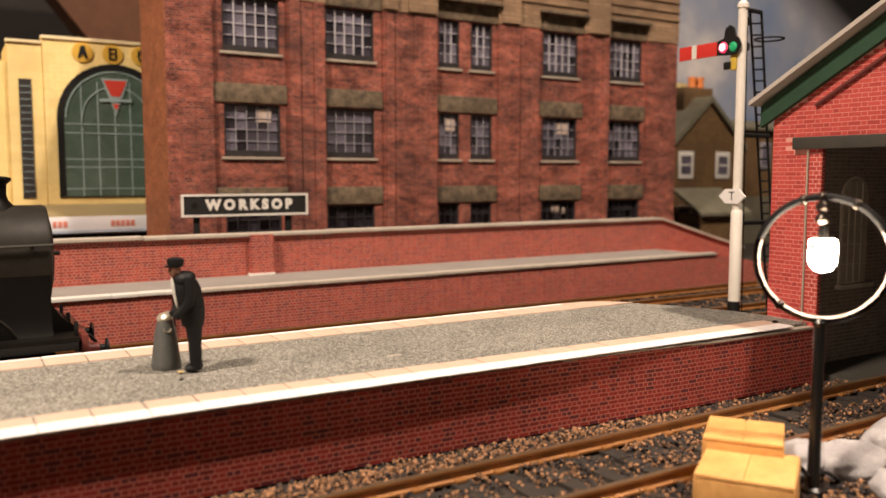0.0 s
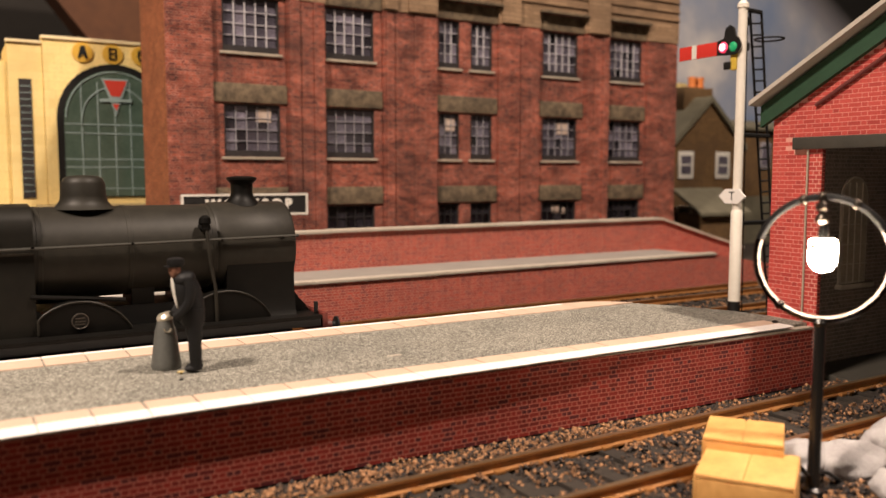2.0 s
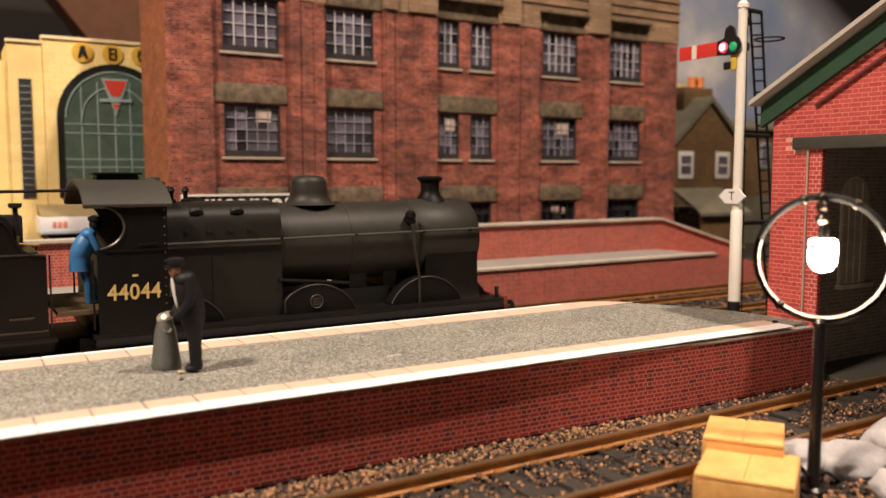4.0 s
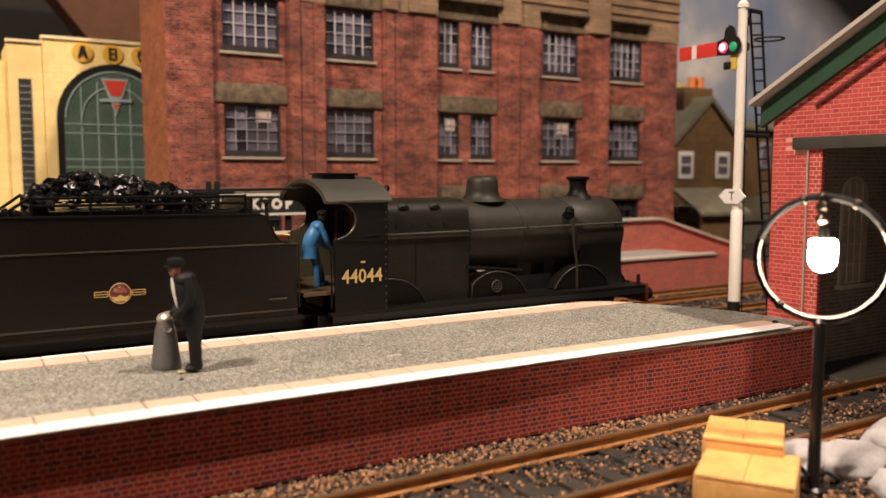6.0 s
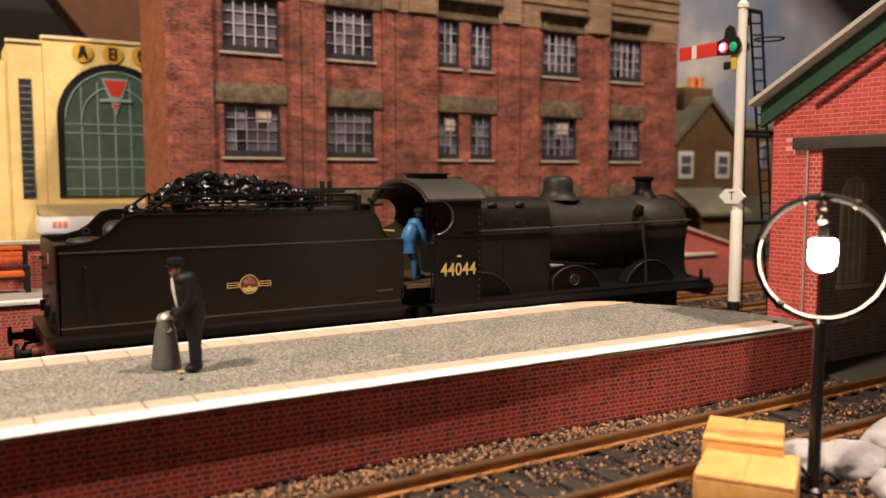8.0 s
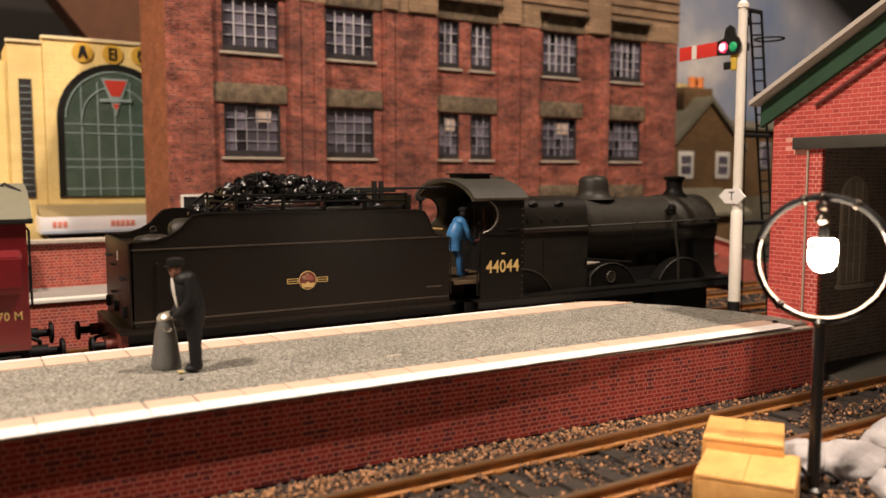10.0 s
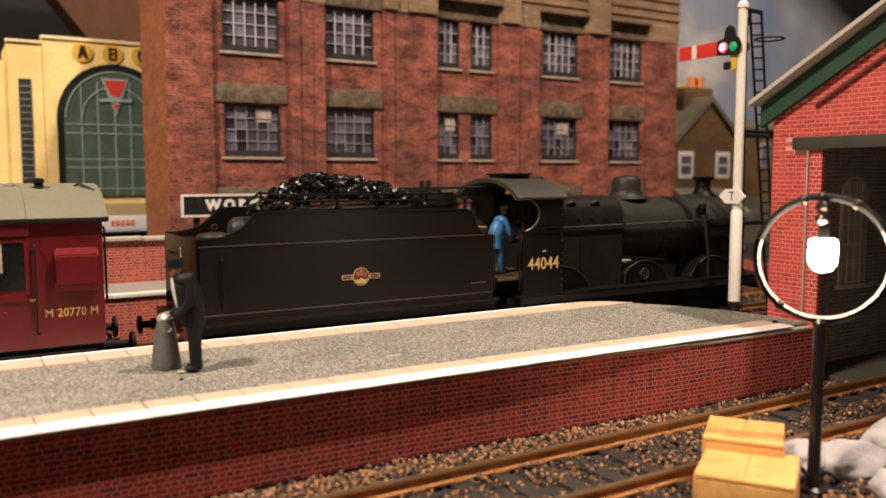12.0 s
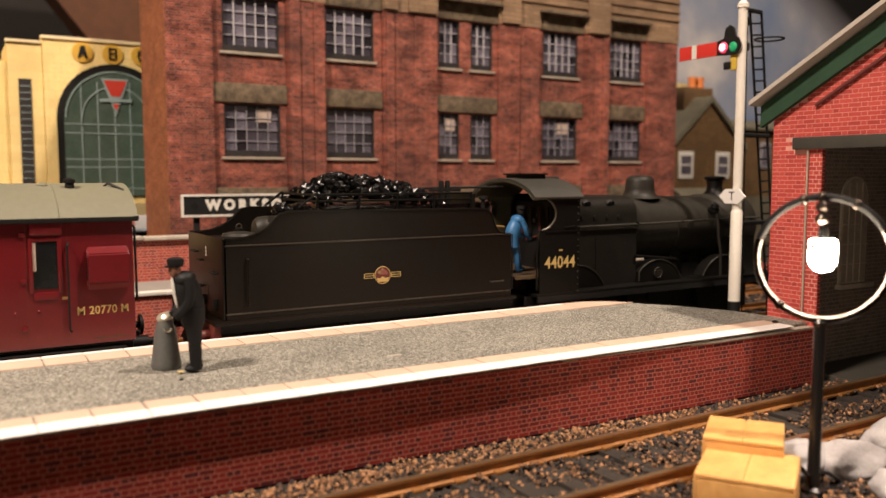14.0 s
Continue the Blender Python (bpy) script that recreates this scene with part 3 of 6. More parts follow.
# ---- the mill behind the station ----
def mill():
    root = thing("mill_building", "tall sooty red brick mill with barred windows", "building", (220, 150, -3))
    yf, x0, x1, ztop = 135.0, 75.5, 358.0, 150.0
    bays = [(94.0, 126.0), (143.0, 171.5), (199.5, 235.0), (260.0, 290.0), (307.0, 335.0)]
    wins = [[(98.5, 122.8)], [(143.8, 167.3)], [(201.2, 212.9), (219.3, 231.9)], [(263.2, 286.2)], [(308.5, 332.0)]]
    rows = [(101.0, 123.2), (57.9, 79.6), (16.0, 36.6)]
    # wall of piers, aprons and heads round the window openings
    xs = [x0] + [v for b in bays for v in b] + [x1]
    for a, b in zip(xs[0::2], xs[1::2]):
        part("pier", boxes((a, b, yf - 1.6, yf + 30, -3, ztop)), BRICK_MILL, root, "sooty red brick pier", shade=0)
    part("side_wall", boxes((x0 - 0.4, x0 - 0.02, yf - 1.6, yf + 43, -3, ztop)), BRICK_MILL_SIDE, root, "orange brick side wall", shade=0)
    part("core", boxes((x0 + 0.2, x1 - 0.2, yf + 6, yf + 42, -3, ztop - 1)), BLACK, root, shade=0)
    # narrow raised strips on the piers
    for a, b in ((126.6, 131.2), (137.6, 142.4), (172.5, 176.5), (187, 199), (236, 247), (291, 295), (302, 306.4)):
        part("pilaster_strip", boxes((a, b, yf - 2.3, yf - 1.5, -3, 124)), BRICK_MILL, root, shade=0)
    for (ba, bb), ws in zip(bays, wins):
        edges = [ba] + [v for w in ws for v in w] + [bb]
        bm = bmesh.new()
        for a, b in zip(edges[0::2], edges[1::2]):
            box(bm, a, b, yf, yf + 4, -3, ztop)
        for wa, wb in ws:
            cuts = [ztop, 123.2, 101.0, 79.6, 57.9, 36.6, 16.0, -3]
            for k in range(0, 8, 2):
                box(bm, wa, wb, yf, yf + 4, cuts[k + 1], cuts[k])
        part("bay_wall", bm, BRICK_MILL, root, shade=0)
        for (zb, zt) in rows:
            wide = 1.2
            part("lintel", boxes((ba + 0.3, bb - 0.3, yf - 0.7, yf + 1, zt + 0.7, zt + 8.4), bevel=0.15), STONE_MILL, root, "soot-stained stone lintel")
            for wa, wb in ws:
                part("sill", boxes((wa - wide, wb + wide, yf - 0.9, yf + 1.5, zb - 1.2, zb - 0.1), bevel=0.15), STONE_PALE, root, "pale stone sill")
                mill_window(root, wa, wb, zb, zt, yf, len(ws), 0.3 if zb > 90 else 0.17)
    part("cornice", boxes((x0 - 0.6, x1 + 0.4, yf - 2.0, yf + 20, 132.4, ztop)), STONE_CORNICE, root, "weathered stone band", shade=0)
    for a, b in zip(xs[0::2], xs[1::2]):
        part("pier_cap", boxes((a - 0.3, b + 0.3, yf - 2.0, yf + 1, 124.2, 132.4)), STONE_CORNICE, root, "stone pier cap", shade=0)
    for z in (136.2, 141.0, 146.2):
        part("string_course", boxes((x0 - 0.8, x1 + 0.6, yf - 2.7, yf - 1.95, z, z + 0.9), bevel=0.15), STONE_CORNICE, root)
    for a, b in ((171.5, 178), (184, 199), (236, 247), (291, 306)):
        part("cornice_block", boxes((a, b, yf - 3.4, yf - 1.9, 124.6, ztop), bevel=0.2), STONE_CORNICE, root, shade=0)
    for a, b in ((199, 236), (259.5, 291), (306.5, 336)):
        part("drip_mould", boxes((a, b, yf - 4.0, yf - 1.9, 131.9, 133.4), bevel=0.2), STONE_MILL, root)
    part("roof", boxes((x0, x1, yf + 1, yf + 42, ztop + 0.02, ztop + 3)), SLATE, root)
    # blinds and papers behind some panes
    for xa, xb, za, zb in ((112.5, 119, 72.5, 78), (205.5, 211, 71.5, 77.5), (274, 281, 71.5, 77.5), (271, 276, 30.5, 34.5), (278, 280, 30, 33)):
        part("window_blind", boxes((xa, xb, yf + 1.35, yf + 1.5, za, zb)), PANE_PALE, root, "pale blind behind the glass")


PANES = {}


def mill_window(root, xa, xb, za, zb, yf, narrow, bar):
    cols, rws = (3, 4) if narrow > 1 else (5, 4)
    win = part("window", boxes((xa, xa + 0.8, yf + 0.5, yf + 1.6, za, zb), (xb - 0.8, xb, yf + 0.5, yf + 1.6, za, zb),
                               (xa + 0.8, xb - 0.8, yf + 0.5, yf + 1.6, za, za + 2.6), (xa + 0.8, xb - 0.8, yf + 0.5, yf + 1.6, zb - 0.8, zb)), FRAME_BLACK, root, "black metal window frame")
    pw, ph = (xb - xa - 1.2) / cols, (zb - za - 2.6) / rws
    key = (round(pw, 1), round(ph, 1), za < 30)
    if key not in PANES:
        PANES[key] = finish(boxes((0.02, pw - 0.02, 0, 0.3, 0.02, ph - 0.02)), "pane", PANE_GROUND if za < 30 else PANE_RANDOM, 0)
    for i in range(cols):
        for j in range(rws):
            ob = new("pane", PANES[key])
            ob.parent = win
            ob.location = Vector((xa + 0.6 + i * pw, yf + 1.6 + random.uniform(0, 0.15), za + 1.8 + j * ph)) * MM
    for k in range(1, cols):
        x = xa + 0.6 + (xb - xa - 1.2) * k / cols
        part("glazing_bar", boxes((x - bar, x + bar, yf + 1.0, yf + 1.4, za + 2.6, zb - 0.8)), BAR_WHITE if bar > 0.2 else FRAME_BLACK if za < 30 else BAR_GREY, win, shade=0)
    for k in range(1, rws):
        z = za + 1.8 + (zb - za - 2.6) * k / rws
        part("glazing_bar", boxes((xa + 0.8, xb - 0.8, yf + 1.05, yf + 1.35, z - 0.14, z + 0.14)), BAR_WHITE if bar > 0.2 else FRAME_BLACK if za < 30 else BAR_GREY, win, shade=0)


# ---- the cinema ----
def arch(x0, x1, z0, zs, steps=18):
    """Outline of a round-headed opening from z0, springing at zs."""
    r, c = (x1 - x0) / 2, (x0 + x1) / 2
    return [(x0, z0), (x1, z0)] + [(c + r * math.cos(math.pi * k / steps), zs + r * math.sin(math.pi * k / steps)) for k in range(steps + 1)]


def cinema():
    root = thing("cinema_building", "yellow tiled cinema with a tall arched window", "building", (60, 215, -3))
    y = 205.0
    part("front_wall", boxes((38.5, 125, y, y + 40, -3, 110.6)), YELLOW, root, "yellow tiled front", shade=0)
    part("corner_tower", boxes((24.5, 38.4, y + 0.6, y + 40, -3, 108.2), bevel=0.4), YELLOW, root, shade=0)
    part("side_wing", boxes((-40, 24.4, y + 3, y + 40, -3, 100)), YELLOW, root, shade=0)
    part("parapet", boxes((38.0, 125, y - 0.8, y + 4, 110.6, 112.0), bevel=0.2), YELLOW_PLAIN, root)
    part("parapet", boxes((24, 38.2, y - 0.3, y + 4, 108.2, 109.4), bevel=0.2), YELLOW_PLAIN, root)
    part("slot_window", boxes((28.6, 33.6, y + 0.2, y + 1.4, 40, 92.5)), FRAME_BLACK, root, "tall narrow dark window", shade=0)
    for k in range(1, 18):
        part("slot_bar", boxes((28.6, 33.6, y + 0.05, y + 0.25, 40 + k * 2.9, 40.25 + k * 2.9)), GLASS_BAR, root)
    w = bmesh.new()
    prism(w, arch(43.3, 93.5, 40.0, 76.0), "y", y - 0.5, y + 0.3)
    win = part("arched_window", w, BLACK, root, "black arched window surround")
    g = bmesh.new()
    prism(g, arch(46.2, 90.6, 40.6, 76.0), "y", y - 0.75, y - 0.4)
    part("glass", g, CINEMA_GLASS, win, "dark green glass", shade=0)
    bm = bmesh.new()
    for x in (53.5, 60.5, 67.8, 74.6, 82.4):
        top = 76 + math.sqrt(max(0, 22.2 ** 2 - (x - 68.4) ** 2)) * (0.98 if abs(x - 68.4) > 12 else 0.8)
        box(bm, x - 0.25, x + 0.25, y - 1.0, y - 0.7, 40.6, top)
    for z in (44.0, 53.9, 57.5, 69.3, 73.4):
        box(bm, 46.4, 90.4, y - 1.0, y - 0.72, z - 0.25, z + 0.25)
    for k in range(18):
        for r in (21.4, 14.6):
            a, b = math.pi * k / 18, math.pi * (k + 1) / 18
            rod(bm, (68.4 + r * math.cos(a), y - 0.85, 76 + r * math.sin(a)), (68.4 + r * math.cos(b), y - 0.85, 76 + r * math.sin(b)), 0.28, seg=6)
    part("glazing_grid", bm, GLASS_BAR, win, "grey green glazing grid")
    bm = bmesh.new()
    prism(bm, [(62.3, 94.5), (74.3, 94.5), (68.4, 77.5)], "y", y - 1.2, y - 0.8)
    em = part("emblem", bm, GLASS_BAR, root, "grey and red triangular emblem")
    bm = bmesh.new()
    prism(bm, [(63.3, 93.6), (73.3, 93.6), (70.3, 86.4), (66.5, 86.4)], "y", y - 1.35, y - 1.2)
    prism(bm, [(66.9, 83), (69.9, 83), (68.4, 80.0)], "y", y - 1.35, y - 1.2)
    part("emblem_face", bm, RED_LETTER, em, "red triangle")
    bm = boxes((61.4, 75.4, y - 1.45, y - 1.21, 83.8, 85.2), bevel=0.08)
    part("emblem_band", bm, GLASS_BAR, em)
    # roundels with plain dark shapes
    for k, x in enumerate((55.0, 67.8, 80.3)):
        bm = bmesh.new()
        lathe(bm, [(0.2, y - 0.6), (4.4, y - 0.6), (4.4, y)], (x, 0, 105.6), "y", 24)
        rd = part("roundel", bm, GOLD, root, "golden roundel")
        bm = bmesh.new()
        if k == 0:
            prism(bm, [(x - 2.1, 103), (x - 0.9, 103), (x - 0.55, 104.4), (x + 0.55, 104.4), (x + 0.9, 103), (x + 2.1, 103), (x + 0.9, 108.4), (x - 0.9, 108.4)], "y", y - 1.0, y - 0.58)
        elif k == 1:
            box(bm, x - 1.7, x - 0.9, y - 1.0, y - 0.58, 103, 108.4)
            for za, zb in ((103, 103.7), (105.4, 106.1), (107.7, 108.4)):
                box(bm, x - 0.9, x + 1.1, y - 0.98, y - 0.6, za, zb)
            for za, zb in ((103.5, 105.6), (105.9, 107.9)):
                box(bm, x + 1.0, x + 1.75, y - 0.99, y - 0.59, za, zb, bevel=0.12)
        else:
            prism(bm, [(x + 1.4, 108), (x - 1.0, 108.3), (x - 1.9, 105.6), (x - 1.0, 103), (x + 1.4, 103.2), (x + 1.4, 104.2), (x - 0.5, 104.2), (x - 0.8, 105.6), (x - 0.5, 107.1), (x + 1.4, 107.1)], "y", y - 1.0, y - 0.58)
        part("roundel_mark", bm, BLACK, rd, "dark mark")
    # canopy over the entrance
    can = part("canopy", boxes((33.0, 125, y - 20, y, 24.7, 32.2), bevel=0.8), CANOPY, root, "white canopy with red and blue lettering")
    bm = bmesh.new()
    prism(bm, [(y - 19.5, 32.2), (y, 32.2), (y, 37.0)], "x", 33.6, 125)
    part("canopy_roof", bm, CANOPY_TOP, can, "olive canopy top")
    part("canopy_shadow_line", boxes((36, 125, y - 18, y - 1, 21.6, 24.7)), BLACK, can)
    for a, b in ((37.8, 39.4), (39.9, 41.5), (42.0, 43.6), (61.4, 63.0), (63.5, 65.1), (65.6, 67.2), (67.7, 69.3), (69.8, 71.4)):
        part("canopy_mark", boxes((a, b, y - 20.2, y - 19.95, 27.6, 30.2), bevel=0.1), CANOPY_RED, can, "red bar")
    part("canopy_stripe", boxes((33.6, 125, y - 20.15, y - 19.9, 25.1, 26.2)), CANOPY_BLUE, can, "pale blue stripe")
    part("poster", boxes((10, 17, y + 2.2, y + 3.0, 20, 40)), ORANGE, root, "orange poster")


def house():
    root = thing("house", "small brown brick house with a slate roof", "house", (430, 200, -3))
    y = 180.0
    bm = bmesh.new()
    prism(bm, [(397, -3), (470, -3), (470, 72), (440, 99), (397, 62)], "y", y, y + 130)
    part("wall", bm, BRICK_HOUSE, root, "brown brick gable", shade=0)
    bm = bmesh.new()
    prism(bm, [(388, 58), (440, 103), (440, 99.2), (388, 54)], "y", y - 2, y + 132)
    prism(bm, [(440.01, 103), (476, 71), (476, 67), (440.01, 99.2)], "y", y - 2, y + 132)
    part("roof", bm, SLATE, root, "mossy slate roof", shade=0)
    for xa in (410.5, 446):
        for za, zb in ((48, 66), (14, 30)):
            win = part("window", boxes((xa, xa + 14, y - 0.7, y + 0.5, za, zb), bevel=0.2), SIGN_WHITE, root, "white sash window")
            part("pane", boxes((xa + 2.5, xa + 11.5, y - 0.9, y - 0.68, za + 3, zb - 3)), PANE, win, shade=0)
            part("sash_bar", boxes((xa + 2.5, xa + 11.5, y - 1.1, y - 0.88, (za + zb) / 2 - 0.5, (za + zb) / 2 + 0.5)), SIGN_WHITE, win)
    ch = part("chimney", boxes((430, 458, y + 14, y + 28, 92, 110), bevel=0.3), BRICK_HOUSE, root, "brick chimney stack")
    for x, m in ((433.5, POT_BUFF), (438, POT_BUFF), (446, POT), (453.5, POT)):
        part("chimney_pot", bms(lathe, [(3.0, 110), (2.6, 114), (2.9, 116), (2.9, 118)] if m is POT else [(2.4, 110), (2.1, 112), (2.3, 113)], (x, y + 22, 0), "z", 14), m, ch)
    terrace = thing("terrace_house", "dim brown brick house end with a pale rendered lower wall", "house", (560, 230, -3))
    part("wall", boxes((512, 680, 222, 300, 34, 86)), BRICK_HOUSE, terrace, "brown brick upper wall", shade=0)
    part("rendered_wall", boxes((512, 680, 221.4, 300, -3, 33.9)), SLATE, terrace, "pale mossy lower wall", shade=0)
    part("roof", bms(prism, [(218, 85), (262, 94), (262, 96), (218, 87)], "x", 508, 684), SLATE, terrace, "mossy slate roof", shade=0)
    win = part("window", boxes((546, 558, 221.2, 222.4, 56, 76), bevel=0.2), BAR_GREY, terrace, "small sash window")
    part("pane", boxes((547.5, 556.5, 220.9, 221.25, 58, 74)), PANE, win, shade=0)
    low = thing("outbuilding", "low pale lean-to beside the house", "shed", (425, 160, -3))
    bm = bmesh.new()
    prism(bm, [(400, -3), (440, -3), (440, 26), (400, 26)], "y", 150, 170)
    part("wall", bm, BRICK_HOUSE, low, shade=0)
    bm = bmesh.new()
    prism(bm, [(147, 25), (172, 40), (172, 42), (147, 27)], "x", 397, 443)
    part("roof", bm, SLATE, low, "mossy sloping roof")


# ---- the engine shed ----
def shed_bricks(root, X0, yl, ze, k):
    """Single bricks on the gable beside and over the doorway, in alternating long and short faces."""
    row, gap, wl, ws = 1.09, 0.15, 3.25, 1.55
    upper = bmesh.new()
    cut = {}

    def short_end(w):
        """A brick cut to fit at the end of a course."""
        key = round(w, 1)
        if key not in cut:
            cut[key] = finish(boxes((-0.05, 0, -w + gap, 0, 0, row - gap)), "brick", BRICK_FACE, 0)
        return cut[key]
    for c in range(68):
        z = 12.9 + c * row
        y = yl - 0.05
        turn = c % 2
        low = z + row < 56.4
        limit = -72.7 if low else -104.0
        w = ws if turn else wl * 0.72
        while y > limit + 0.4:
            w = min(w, y - limit)
            roofline = ze + 2.0 + (yl - y) * k
            if low:
                ob = new("brick", short_end(w))
                ob.parent = root
                ob.location = (Vector((X0, y, z)) - ORIGIN[root.name]) * MM
            elif z + row < roofline and (z > 59.7 or y - w > -69.0):
                box(upper, X0 - 0.05, X0, y - w + gap, y, z, z + row - gap)
            y -= w
            turn = 1 - turn
            w = ws if turn else wl
    tagged(part("upper_bricks", upper, BRICK_FACE_JOINED, root, "red bricks over the doorway", 0), kind="stuff")


def engine_shed():
    root = thing("engine_shed", "red brick engine shed with a wide open doorway", "shed", (200, -100, -3))
    X0, XD = 186.0, 187.0
    yl, yr = -62.2, -140.0
    apex = -(62.2 + 140) / 2
    k = 0.57
    ze, za = 63.8, 63.8 + 38.9 * k
    # gable with the doorway through it
    dl, dr, dz = -76.6, -126.0, 57.0
    bm = bmesh.new()
    prism(bm, [(yl, -3.4), (dl, -3.4), (dl, dz), (dr, dz), (dr, -3.4), (yr, -3.4), (yr, ze + 1.4), (apex, za + 1.4), (yl, ze + 1.4)], "x", X0, XD)
    part("gable_wall", bm, MORTAR, root, "bright red brick gable", shade=0)
    part("door_pier", boxes((X0 - 0.3, X0, dl - 0.1, dl + 3.5, -3.4, dz)), BRICK_SHED, root, "raised brick door pier", shade=0)
    part("door_reveal", boxes((X0, XD, dl - 0.12, dl, -3.4, 56.5)), BRICK_PLATFORM, root, "dark red brick reveal", shade=0)
    part("gutter_pipe", bms(rod, (X0 - 0.7, -73.0, -3), (X0 - 0.7, -73.0, 56.4), 0.27), STONE_PALE, root, "pale thin pipe")
    part("lintel", boxes((X0 - 1.6, XD, -69.0, -130, 56.6, 59.6), bevel=0.2), TIMBER_BEAM, root, "dark timber lintel")
    part("left_wall", boxes((XD, X0 + 190, yl - 4, yl, -3.4, ze)), BRICK_SHED_SIDE, root, shade=0)
    part("right_wall", boxes((XD, X0 + 190, yr, yr + 4, -3.4, ze)), BRICK_SHED_SIDE, root, shade=0)
    # far inside wall with a round-headed window in it
    part("inner_wall", boxes((X0 + 186, X0 + 190, yr + 4, yl - 4, -3.4, ze)), BRICK_SHED_IN, root, shade=0)
    roof = bmesh.new()
    eave = 4.2
    for sg, yy in ((1, yl), (-1, yr)):
        mid = apex if sg > 0 else apex - 0.02
        prism(roof, [(yy + sg * eave, 68.2), (mid, 68.2 + 43.1 * k), (mid, 69.4 + 43.1 * k), (yy + sg * eave, 69.4)], "x", X0 - 5, X0 + 192)
    part("roof", roof, SHED_ROOF, root, "grey card roof", shade=0)
    for s, yy in ((1, yl), (-1, yr)):
        bm = bmesh.new()
        prism(bm, [(yy + s * 2.8, 62.6), (apex, 62.6 + 41.7 * k), (apex, 68.1 + 41.7 * k), (yy + s * 2.8, 68.1)], "x", X0 - 1.8, X0 - 0.3)
        part("bargeboard", bm, GREEN_BOARD, root, "flocked dark green bargeboard", shade=0)
    part("brick_mould", bms(rod, (X0 - 0.6, -74.6, 67.4), (X0 - 0.6, -98, 81.0), 0.5), MOULDING, root, "dark red sloping moulding")
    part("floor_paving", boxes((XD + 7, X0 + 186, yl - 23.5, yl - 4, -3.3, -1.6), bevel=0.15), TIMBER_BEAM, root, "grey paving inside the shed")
    shed_bricks(root, X0, yl, ze, k)
    # inner side window seen through the doorway
    wx = 210.0
    bm = bmesh.new()
    prism(bm, [(wx + a - 0, b) for a, b in arch(0, 12.0, 20, 43.8, 14)], "y", yl - 4.6, yl - 4.0)
    w = part("side_window", bm, COPING, root, "arched window in the side wall")
    # outside light is put into the pane's pale colour; the wall behind is solid
    part("pane", bms(prism, [(wx + a, b) for a, b in arch(0.6, 11.4, 20.6, 43.8, 14)], "y", yl - 4.75, yl - 4.6), STONE_PALE, w, "pale glass, light from outside put into its colour", shade=0)
    for q in (3.0, 6.0, 9.0):
        part("glazing_bar", boxes((wx + q - 0.2, wx + q + 0.2, yl - 5.0, yl - 4.75, 20, 48)), COPING, w)
    for z in (25.5, 31, 36.5, 42):
        part("glazing_bar", boxes((wx, wx + 12, yl - 4.98, yl - 4.77, z - 0.2, z + 0.2)), COPING, w)
    part("window_sill", boxes((wx - 1.0, wx + 14.5, yl - 6.0, yl - 4, 18.6, 20), bevel=0.2), COPING, w)


